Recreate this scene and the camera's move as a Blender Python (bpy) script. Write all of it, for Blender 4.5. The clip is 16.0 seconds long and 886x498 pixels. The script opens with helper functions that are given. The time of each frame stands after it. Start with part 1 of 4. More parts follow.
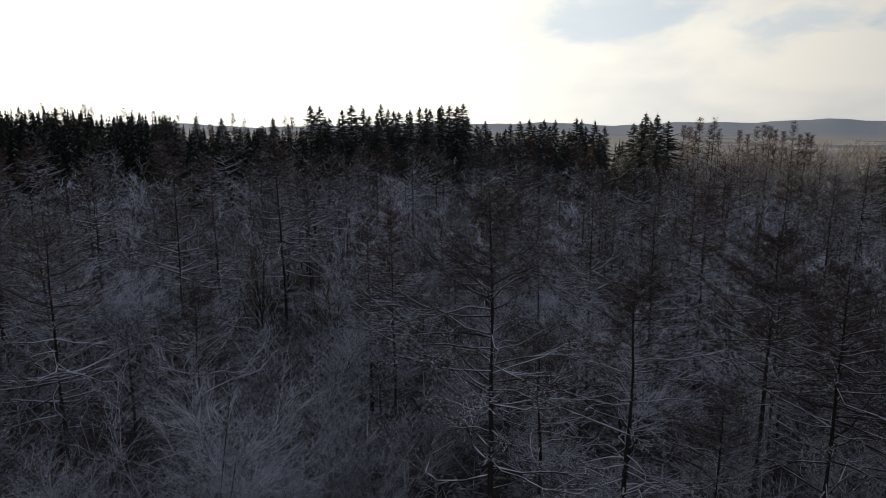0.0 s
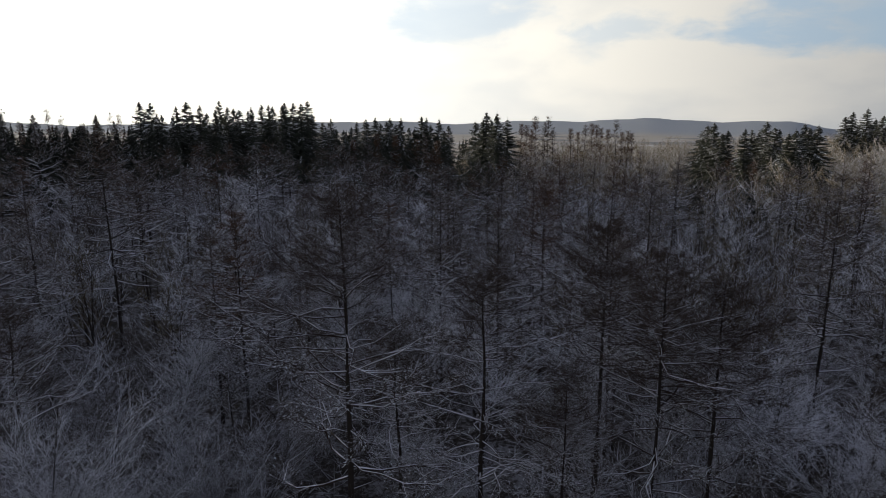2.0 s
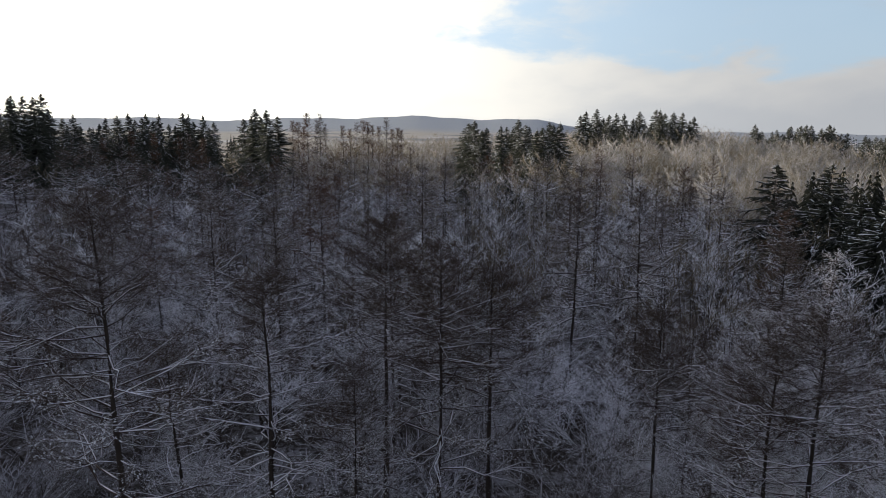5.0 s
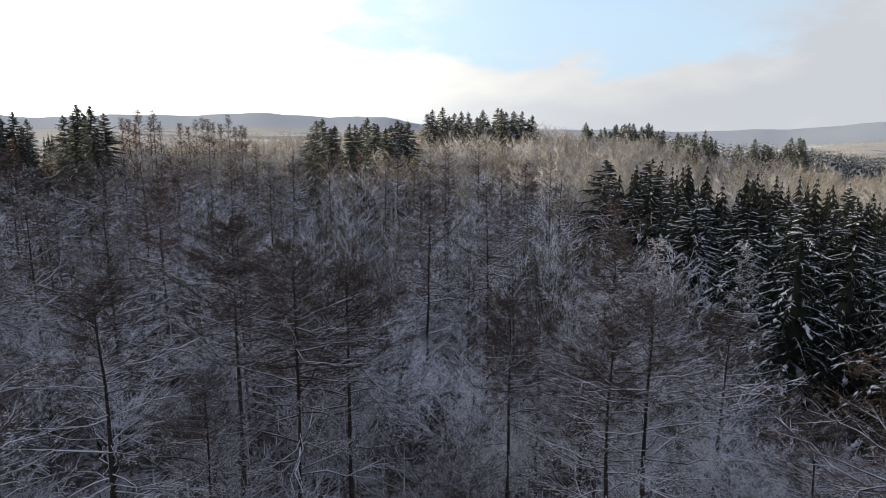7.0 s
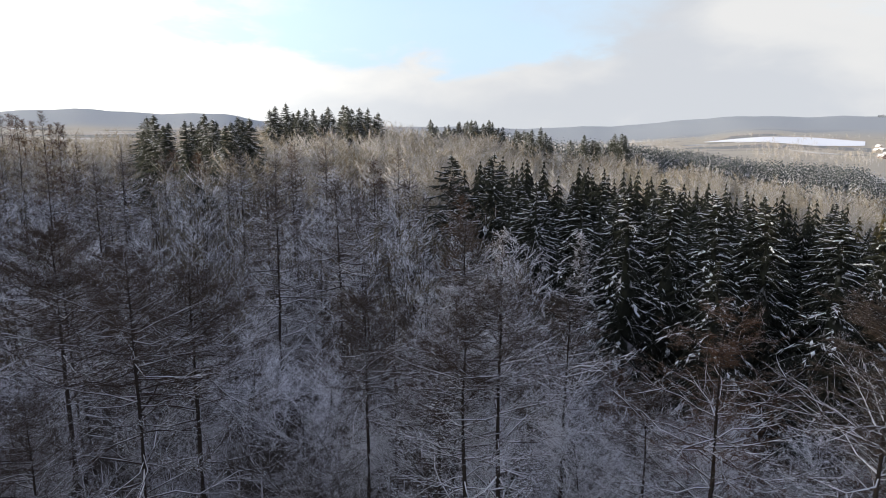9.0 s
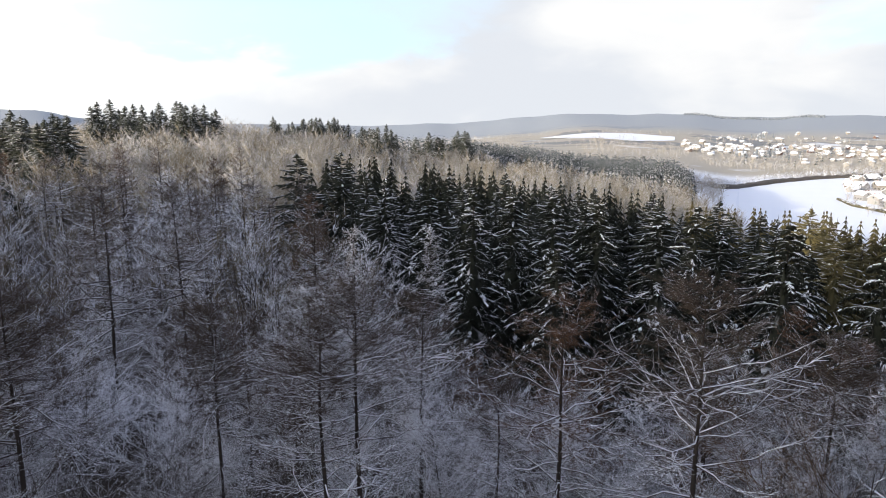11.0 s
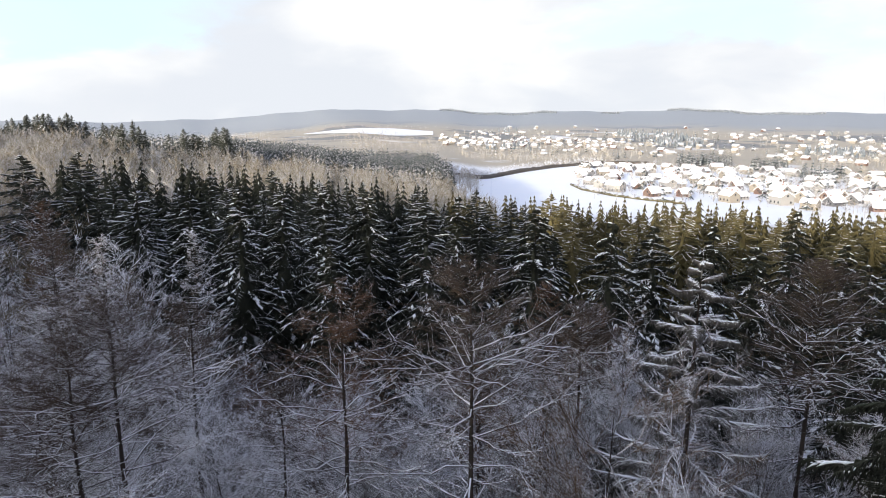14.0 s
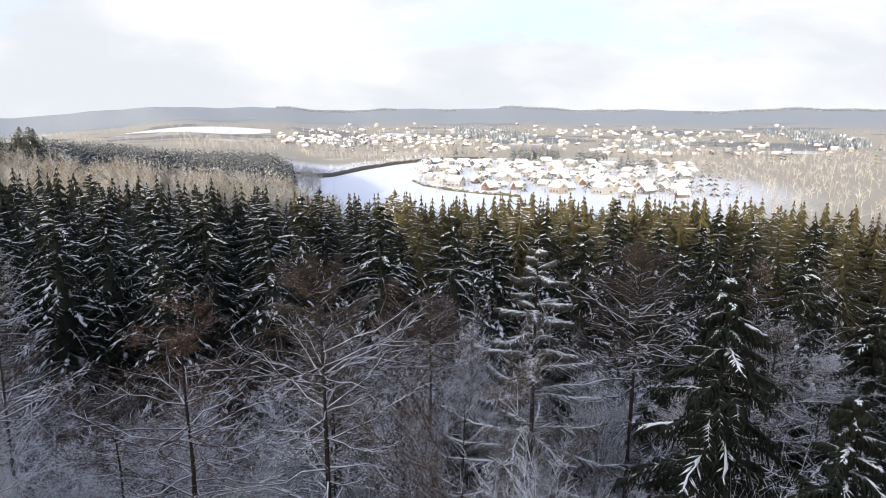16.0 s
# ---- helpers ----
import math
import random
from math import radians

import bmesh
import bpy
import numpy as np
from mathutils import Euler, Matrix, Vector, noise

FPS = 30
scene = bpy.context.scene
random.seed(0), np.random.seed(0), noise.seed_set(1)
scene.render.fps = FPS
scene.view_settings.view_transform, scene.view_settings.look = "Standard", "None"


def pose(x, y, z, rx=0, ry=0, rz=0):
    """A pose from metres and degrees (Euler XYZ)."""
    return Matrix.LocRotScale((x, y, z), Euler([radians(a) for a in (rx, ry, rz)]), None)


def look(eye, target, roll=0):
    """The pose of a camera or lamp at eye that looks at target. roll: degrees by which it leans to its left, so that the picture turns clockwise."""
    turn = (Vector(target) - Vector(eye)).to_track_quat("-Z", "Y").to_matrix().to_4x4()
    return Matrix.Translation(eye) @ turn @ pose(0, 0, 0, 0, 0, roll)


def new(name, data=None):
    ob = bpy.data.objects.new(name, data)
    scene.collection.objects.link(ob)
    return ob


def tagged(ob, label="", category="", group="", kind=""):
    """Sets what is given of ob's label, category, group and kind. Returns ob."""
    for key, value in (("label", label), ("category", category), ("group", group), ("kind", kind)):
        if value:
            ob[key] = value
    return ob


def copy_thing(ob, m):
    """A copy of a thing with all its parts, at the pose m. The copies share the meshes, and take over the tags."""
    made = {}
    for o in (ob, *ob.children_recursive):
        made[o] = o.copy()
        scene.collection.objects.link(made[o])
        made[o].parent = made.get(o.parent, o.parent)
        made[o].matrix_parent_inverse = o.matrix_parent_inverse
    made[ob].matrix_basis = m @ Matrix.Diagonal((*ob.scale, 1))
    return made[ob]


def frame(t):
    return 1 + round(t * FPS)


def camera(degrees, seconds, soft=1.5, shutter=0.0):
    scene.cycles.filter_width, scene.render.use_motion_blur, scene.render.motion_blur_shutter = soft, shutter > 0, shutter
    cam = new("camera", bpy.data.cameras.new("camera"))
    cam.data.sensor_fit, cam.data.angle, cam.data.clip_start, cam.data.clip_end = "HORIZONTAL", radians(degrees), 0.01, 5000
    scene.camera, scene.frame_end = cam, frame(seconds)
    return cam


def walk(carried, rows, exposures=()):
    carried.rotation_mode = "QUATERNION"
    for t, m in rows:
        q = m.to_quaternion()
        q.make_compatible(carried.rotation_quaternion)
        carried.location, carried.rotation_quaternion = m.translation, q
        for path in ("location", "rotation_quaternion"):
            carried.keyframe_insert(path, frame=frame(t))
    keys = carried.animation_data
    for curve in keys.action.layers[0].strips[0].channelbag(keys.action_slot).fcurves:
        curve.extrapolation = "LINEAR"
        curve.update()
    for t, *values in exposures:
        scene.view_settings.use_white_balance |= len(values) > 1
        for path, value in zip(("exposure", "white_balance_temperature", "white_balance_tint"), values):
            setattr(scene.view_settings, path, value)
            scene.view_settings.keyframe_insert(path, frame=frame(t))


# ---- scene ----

# Camera: a drone that hovers over the wood and turns to its right.
EYE = (0.0, 0.0, 26.0)
TURNS = [
    (0.0, 0.01, -10.45, 0.16),
    (0.5, -3.33, -10.49, 0.16),
    (1.0, -6.64, -10.53, 0.15),
    (1.5, -9.91, -10.57, 0.14),
    (2.0, -13.20, -10.62, 0.12),
    (2.5, -16.47, -10.66, 0.10),
    (3.0, -19.75, -10.70, 0.08),
    (3.5, -22.99, -10.75, 0.06),
    (4.0, -26.23, -10.80, 0.04),
    (4.5, -29.46, -10.84, 0.01),
    (5.0, -32.70, -10.89, -0.01),
    (5.5, -35.96, -10.94, -0.04),
    (6.0, -39.21, -10.99, -0.06),
    (6.5, -42.46, -11.04, -0.09),
    (7.0, -45.73, -11.08, -0.11),
    (7.5, -49.00, -11.13, -0.14),
    (8.0, -52.32, -11.18, -0.16),
    (8.5, -55.62, -11.23, -0.19),
    (9.0, -58.93, -11.28, -0.21),
    (9.5, -62.22, -11.32, -0.23),
    (10.0, -65.54, -11.37, -0.25),
    (10.5, -68.86, -11.42, -0.26),
    (11.0, -72.19, -11.46, -0.28),
    (11.5, -75.56, -11.51, -0.29),
    (12.0, -78.89, -11.55, -0.30),
    (12.5, -82.22, -11.60, -0.30),
    (13.0, -85.56, -11.64, -0.30),
    (13.5, -88.93, -11.68, -0.30),
    (14.0, -92.35, -11.73, -0.29),
    (14.5, -95.77, -11.77, -0.28),
    (15.0, -99.18, -11.80, -0.26),
    (15.5, -102.62, -11.84, -0.24),
    (16.0, -106.07, -11.88, -0.21),
]
cam = camera(68.3, 16.0, soft=1.0)
walk(cam, [(t, pose(*EYE, 90 + pitch, roll, yaw)) for t, yaw, pitch, roll in TURNS],
     exposures=[(0.0, -0.86), (2.0, -0.70), (4.0, -0.36), (7.0, 0.3), (9.0, 0.42), (12.0, 0.75), (16.0, 0.75)])

# World: low winter sun, bright broken cloud, pale blue gaps.
SUN_A, SUN_EL = -60.0, 10.0        # bearing clockwise from +y, height, degrees


def bearing(a, d):
    """Plan place at bearing a (degrees clockwise from +y) and distance d."""
    return d * math.sin(radians(a)), d * math.cos(radians(a))


SUN_DIR = Vector((*bearing(SUN_A, math.cos(radians(SUN_EL))), math.sin(radians(SUN_EL))))
VEIL_DIR = Vector((*bearing(-22.0, math.cos(radians(12))), math.sin(radians(12))))   # brightest part of the cloud veil
sun = new("sun", bpy.data.lights.new("sun", "SUN"))
sun.data.energy, sun.data.angle, sun.data.color = 4.3, radians(0.6), (1.0, 0.88, 0.70)
sun.matrix_world = look((0, 0, 300), Vector((0, 0, 300)) - SUN_DIR)


class Nodes:
    """Short hand for a node tree."""

    def __init__(self, tree):
        self.tree = tree
        tree.nodes.clear()

    def add(self, kind, ins=(), **props):
        n = self.tree.nodes.new(kind)
        for k, v in props.items():
            setattr(n, k, v)
        for key, v in dict(ins).items():
            if isinstance(v, bpy.types.NodeSocket):
                self.tree.links.new(v, n.inputs[key])
            else:
                n.inputs[key].default_value = v
        return n

    def math(self, op, a, b=0.0, c=0.0, clamp=False):
        return self.add("ShaderNodeMath", {0: a, 1: b, 2: c}, operation=op, use_clamp=clamp).outputs[0]

    def mix(self, f, a, b):
        return self.add("ShaderNodeMix", {0: f, 6: a, 7: b}, data_type="RGBA").outputs[2]

    def smooth(self, v, lo, hi):
        return self.add("ShaderNodeMapRange", {0: v, 1: lo, 2: hi}, interpolation_type="SMOOTHSTEP").outputs[0]

    def noise(self, vec, scale, detail=4.0, rough=0.55):
        return self.add("ShaderNodeTexNoise", {"Vector": vec, "Scale": scale, "Detail": detail, "Roughness": rough}).outputs[0]


def build_world():
    w = bpy.data.worlds.new("winter_sky")
    w.use_nodes = True
    scene.world = w
    n = Nodes(w.node_tree)
    d = n.add("ShaderNodeTexCoord").outputs["Generated"]
    sky = n.add("ShaderNodeTexSky", sky_type="NISHITA", sun_disc=False, sun_elevation=radians(SUN_EL),
                sun_rotation=radians(SUN_A), dust_density=2.0).outputs[0]
    clear = n.add("ShaderNodeVectorMath", {0: sky, 1: (0.13, 0.13, 0.13)}, operation="MULTIPLY").outputs[0]
    blue = n.mix(0.8, clear, (0.52, 0.70, 0.90, 1))
    up = n.add("ShaderNodeSeparateXYZ", {0: d}).outputs[2]
    toward = n.add("ShaderNodeVectorMath", {0: d, 1: tuple(VEIL_DIR)}, operation="DOT_PRODUCT").outputs["Value"]
    glow = n.math("POWER", n.math("MAXIMUM", toward, 0.0), 2.2)
    near = n.math("POWER", n.math("MAXIMUM", toward, 0.0), 40.0)
    flat = n.add("ShaderNodeMapping", {0: d, 1: (0.3, 0.1, 0.0), 3: (1.0, 1.0, 2.6)}).outputs[0]
    warp = n.add("ShaderNodeTexNoise", {"Vector": flat, "Scale": 3.0, "Detail": 3.0}).outputs[1]
    bent = n.add("ShaderNodeVectorMath", {0: warp, 1: (0.2, 0.2, 0.2), 2: flat}, operation="MULTIPLY_ADD").outputs[0]
    m = n.noise(bent, 5.5, 7.0, 0.57)
    lift = n.math("ADD", up, n.math("MULTIPLY", n.math("SUBTRACT", m, 0.5), 0.17))
    clear_part = 0.0
    for a, inner, outer, lo, hi, much in ((57.0, 9, 24, 0.072, 0.108, 0.9), (45.0, 3, 14, 0.085, 0.115, 0.85), (20.0, 5, 13, 0.105, 0.150, 0.45), (114.0, 8, 17, 0.075, 0.115, 0.75), (90.0, 4, 12, 0.13, 0.17, 0.3)):
        # a break in the cloud over a low bank
        at = n.add("ShaderNodeVectorMath", {0: d, 1: (*bearing(a, 1.0), 0.0)}, operation="DOT_PRODUCT").outputs["Value"]
        at = n.math("ADD", at, n.math("MULTIPLY", n.math("SUBTRACT", m, 0.5), 0.13))
        gap = n.math("MULTIPLY", n.smooth(at, math.cos(radians(outer)), math.cos(radians(inner))), n.smooth(lift, lo, hi))
        clear_part = n.math("MAXIMUM", clear_part, n.math("MULTIPLY", gap, much))
    cover = n.math("SUBTRACT", 1.0, clear_part)
    shade = n.smooth(n.noise(bent, 3.4, 5.0, 0.5), 0.36, 0.64)
    grey = n.mix(shade, (0.85, 0.87, 0.905, 1), (1.07, 1.05, 1.02, 1))
    cloud = n.add("ShaderNodeVectorMath", {0: grey, 1: n.add("ShaderNodeCombineXYZ", {
        0: n.math("ADD", n.math("ADD", 0.585, n.math("MULTIPLY", glow, 2.05)), n.math("MULTIPLY", near, 2.5)),
        1: n.math("ADD", n.math("ADD", 0.597, n.math("MULTIPLY", glow, 1.95)), n.math("MULTIPLY", near, 2.3)),
        2: n.math("ADD", n.math("ADD", 0.615, n.math("MULTIPLY", glow, 1.67)), n.math("MULTIPLY", near, 1.9))}).outputs[0]},
        operation="MULTIPLY").outputs[0]
    pale = n.math("ADD", 1.0, n.math("MULTIPLY", glow, 1.3))
    blue = n.add("ShaderNodeVectorMath", {0: blue, 1: n.add("ShaderNodeCombineXYZ", {0: pale, 1: pale, 2: pale}).outputs[0]}, operation="MULTIPLY").outputs[0]
    zenith = n.smooth(up, 0.20, 0.62)
    cover = n.math("MULTIPLY", cover, n.math("SUBTRACT", 1.0, n.math("MULTIPLY", zenith, 0.85)))
    blue = n.mix(zenith, blue, (0.248, 0.30, 0.50, 1))
    col = n.mix(cover, blue, cloud)
    bg = n.add("ShaderNodeBackground", {0: col, 1: 1.0})
    n.add("ShaderNodeOutputWorld", {0: bg.outputs[0]})


build_world()


# ---- materials ----
def surface(name, build, rough=0.85, spec=0.2):
    m = bpy.data.materials.new(name)
    m.use_nodes = True
    n = Nodes(m.node_tree)
    col, height, strength = build(n)
    ins = {"Base Color": col, "Roughness": rough, "Specular IOR Level": spec}
    if height is not None:
        ins["Normal"] = n.add("ShaderNodeBump", {"Height": height, "Strength": strength, "Distance": 0.1}).outputs[0]
    n.add("ShaderNodeOutputMaterial", {0: n.add("ShaderNodeBsdfPrincipled", ins).outputs[0]})
    return m


SNOW = (0.84, 0.845, 0.885, 1)


def position(n):
    return n.add("ShaderNodeNewGeometry").outputs["Position"]


def dusted(base_a, base_b, lo, hi, patch=0.9, amount=1.0, snow=SNOW, vary=0.3):
    """Bark, twig or needle with snow that lies on its upper side, in patches."""
    def build(n):
        geo = n.add("ShaderNodeNewGeometry")
        p = geo.outputs["Position"]
        up = n.add("ShaderNodeSeparateXYZ", {0: geo.outputs["Normal"]}).outputs[2]
        isl = geo.outputs["Random Per Island"]
        rnd = n.add("ShaderNodeObjectInfo").outputs["Random"]
        grain = n.noise(p, 3.0, 3.0)
        base = n.mix(n.math("ADD", n.math("MULTIPLY", grain, 0.6), n.math("MULTIPLY", isl, 0.4)), base_a, base_b)
        v = n.math("ADD", up, n.math("MULTIPLY", n.math("SUBTRACT", n.noise(p, patch, 3.0), 0.5), 2.2))
        v = n.math("ADD", v, n.math("MULTIPLY", n.math("SUBTRACT", isl, 0.5), 0.9))
        v = n.math("ADD", v, n.math("MULTIPLY", n.math("SUBTRACT", rnd, 0.5), vary))
        f = n.math("MULTIPLY", n.smooth(v, lo, hi), amount)
        return n.mix(f, base, snow), None, 0
    return build


BARK = surface("larch_bark", dusted((0.022, 0.018, 0.016, 1), (0.055, 0.043, 0.035, 1), 0.75, 1.3, 0.6))
LIMB = surface("snowy_limb", dusted((0.034, 0.024, 0.020, 1), (0.070, 0.049, 0.038, 1), 0.42, 0.95, 0.8, 0.92))
WHITE_LIMB = surface("snow_laden_limb", dusted((0.034, 0.024, 0.020, 1), (0.070, 0.049, 0.038, 1), 0.06, 0.55, 0.8, 0.97))
FAR_LIMB = surface("dusted_limb", dusted((0.030, 0.024, 0.020, 1), (0.065, 0.049, 0.038, 1), 0.1, 0.75, 0.3, 0.85))
TWIG = surface("larch_twig", dusted((0.036, 0.026, 0.020, 1), (0.095, 0.067, 0.048, 1), 0.8, 1.45, 0.35, 0.5))
SNOW_TWIG = surface("snowy_twig", dusted((0.040, 0.030, 0.023, 1), (0.095, 0.068, 0.048, 1), 0.05, 0.8, 0.3, 0.85, SNOW, 0.6))
LOWER_TWIG = surface("dusted_lower_twig", dusted((0.040, 0.030, 0.023, 1), (0.095, 0.068, 0.048, 1), 0.5, 1.2, 0.5, 0.75, SNOW, 0.5))
RED_TWIG = surface("reddish_twig", dusted((0.060, 0.034, 0.020, 1), (0.135, 0.075, 0.043, 1), 0.9, 1.4, 0.35, 0.4))
UPPER_LIMB = surface("bare_upper_limb", dusted((0.028, 0.020, 0.017, 1), (0.060, 0.043, 0.034, 1), 0.55, 1.2, 0.5, 0.7))
# larch twigs farther off: part sun and haze lighten the base colour
MID_TWIG = surface("haze_toned_larch_twig", dusted((0.055, 0.041, 0.031, 1), (0.135, 0.100, 0.073, 1), 0.6, 1.3, 0.35, 0.6))
SWEPT = surface("snow_fringed_needle", dusted((0.09, 0.085, 0.08, 1), (0.20, 0.185, 0.175, 1), -0.05, 0.6, 0.45, 0.9, SNOW, 0.4))
RUST = surface("rusty_frosted_twig", dusted((0.070, 0.043, 0.024, 1), (0.17, 0.108, 0.058, 1), 0.4, 1.2, 0.4, 0.7, SNOW, 0.4))
FROST = surface("frosted_twig", dusted((0.040, 0.034, 0.030, 1), (0.100, 0.083, 0.072, 1), 0.33, 1.1, 0.25, 0.66, SNOW, 1.2))
WHITE_FROST = surface("hoarfrosted_twig", dusted((0.09, 0.085, 0.08, 1), (0.24, 0.23, 0.225, 1), 0.0, 0.65, 0.6, 0.97, SNOW, 0.8))
BROWN = surface("bare_brown_twig", dusted((0.075, 0.060, 0.034, 1), (0.165, 0.130, 0.072, 1), 0.9, 1.4, 0.4, 0.5))
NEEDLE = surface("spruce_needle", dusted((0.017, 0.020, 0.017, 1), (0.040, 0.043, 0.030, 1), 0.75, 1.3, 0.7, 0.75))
# lit copy of the spruce needle: low sun painted in as olive
NEEDLE_SUNLIT = surface("sunlit_spruce_needle", dusted((0.062, 0.056, 0.026, 1), (0.150, 0.125, 0.058, 1), 0.95, 1.4, 0.7, 0.6))
# crest needles: the air's haze is put into this greyer base
CREST_NEEDLE = surface("haze_grey_needle", dusted((0.034, 0.040, 0.034, 1), (0.080, 0.085, 0.064, 1), 0.7, 1.4, 0.3, 0.6))
# pale bluish needles: distance haze painted onto the ridge trees
RIDGE_NEEDLE = surface("hazy_ridge_needle", dusted((0.13, 0.15, 0.165, 1), (0.21, 0.23, 0.25, 1), 0.9, 1.5, 0.1, 0.5))
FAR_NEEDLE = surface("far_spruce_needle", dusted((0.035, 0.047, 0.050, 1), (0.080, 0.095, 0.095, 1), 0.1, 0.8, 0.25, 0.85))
# far frosted twigs, paler and warmer: haze and sunlight mixed into the colour
FAR_TWIG = surface("far_frost_haze_twig", dusted((0.155, 0.127, 0.078, 1), (0.30, 0.248, 0.158, 1), 0.45, 1.2, 0.05, 0.5))
# hoarfrosted twigs, with valley mist also painted in as pale beige
PALE_TWIG = surface("frost_mist_twig", dusted((0.31, 0.265, 0.19, 1), (0.48, 0.42, 0.33, 1), 0.25, 1.0, 0.05, 0.6))


def plain(a, b, scale=3.0, strength=0.2):
    def build(n):
        p = position(n)
        v = n.noise(p, scale, 5.0)
        rnd = n.add("ShaderNodeObjectInfo").outputs["Random"]
        f = n.math("ADD", n.math("MULTIPLY", v, 0.7), n.math("MULTIPLY", rnd, 0.3))
        return n.mix(f, a, b), v, strength
    return build


SNOW_MAT = surface("lying_snow", plain((0.74, 0.78, 0.84, 1), (0.86, 0.88, 0.90, 1), 6.0, 0.3), 0.7)


def build_ground(n):
    p = position(n)
    broad = n.noise(p, 0.012, 5.0, 0.6)
    mid = n.noise(p, 0.35, 4.0)
    fine = n.noise(p, 2.5, 5.0, 0.65)
    away = n.add("ShaderNodeVectorMath", {0: n.add("ShaderNodeVectorMath", {0: p, 1: (1, 1, 0)}, operation="MULTIPLY").outputs[0]}, operation="LENGTH").outputs["Value"]
    away = n.math("ADD", away, n.math("MULTIPLY", n.math("SUBTRACT", broad, 0.5), 160.0))
    open_land = n.smooth(away, 300.0, 420.0)
    patchy = n.math("ADD", n.math("MULTIPLY", mid, 0.5), n.math("MULTIPLY", fine, 0.5))
    floor_snow = n.math("MULTIPLY", n.smooth(patchy, 0.47, 0.62), 0.32)
    floor = n.mix(floor_snow, n.mix(fine, (0.022, 0.018, 0.014, 1), (0.06, 0.046, 0.034, 1)), SNOW)
    snow = n.mix(broad, (0.74, 0.77, 0.82, 1), (0.84, 0.86, 0.89, 1))
    heath = n.noise(p, 0.0055, 6.0, 0.62)
    wooded = n.mix(mid, (0.29, 0.25, 0.18, 1), (0.45, 0.395, 0.30, 1))
    town = n.add("ShaderNodeVectorMath", {0: p, 1: (560.0, -200.0, -37.0)}, operation="DISTANCE").outputs["Value"]
    far = n.smooth(n.math("ADD", town, n.math("MULTIPLY", n.math("SUBTRACT", mid, 0.5), 120.0)), 200.0, 280.0)
    # far hills take a blue-grey tint by distance, haze put into the ground colour
    hill_haze = n.smooth(away, 1600.0, 2200.0)
    patches = n.smooth(n.math("ADD", heath, n.math("MULTIPLY", hill_haze, 0.16)), 0.31, 0.42)
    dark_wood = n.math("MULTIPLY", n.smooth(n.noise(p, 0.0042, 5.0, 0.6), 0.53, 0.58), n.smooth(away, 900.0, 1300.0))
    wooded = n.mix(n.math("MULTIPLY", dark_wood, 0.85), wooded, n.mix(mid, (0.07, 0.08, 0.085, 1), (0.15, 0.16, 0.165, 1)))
    country = n.mix(n.math("MULTIPLY", patches, n.math("MULTIPLY", far, 0.9)), snow, n.mix(hill_haze, wooded, n.mix(mid, (0.215, 0.24, 0.255, 1), (0.315, 0.335, 0.35, 1))))
    return n.mix(open_land, floor, country), fine, 0.4


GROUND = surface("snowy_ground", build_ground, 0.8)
FIELD = surface("open_snowfield", plain((0.80, 0.83, 0.88, 1), (0.88, 0.89, 0.90, 1), 0.05, 0.2), 0.65)
BANK = surface("dark_bank", plain((0.05, 0.045, 0.04, 1), (0.16, 0.14, 0.12, 1), 0.4))
HEDGE = surface("hedge_leaf", dusted((0.05, 0.05, 0.03, 1), (0.13, 0.11, 0.06, 1), 0.5, 1.0, 0.4))
WALL_PAINTS = [surface("render_" + k, plain(a, b, 1.5)) for k, a, b in (
    ("white", (0.22, 0.215, 0.21, 1), (0.36, 0.35, 0.34, 1)), ("cream", (0.20, 0.18, 0.155, 1), (0.32, 0.29, 0.25, 1)),
    ("brick", (0.11, 0.075, 0.065, 1), (0.18, 0.12, 0.10, 1)), ("slate", (0.09, 0.09, 0.10, 1), (0.16, 0.16, 0.17, 1)))]
BRICK = surface("chimney_brick", plain((0.16, 0.08, 0.06, 1), (0.28, 0.15, 0.11, 1), 4.0))
GLASS = surface("window_glass", plain((0.02, 0.025, 0.03, 1), (0.05, 0.055, 0.06, 1), 2.0, 0.0), 0.1, 0.6)
DOOR = surface("door_paint", plain((0.10, 0.06, 0.04, 1), (0.18, 0.11, 0.07, 1), 4.0))


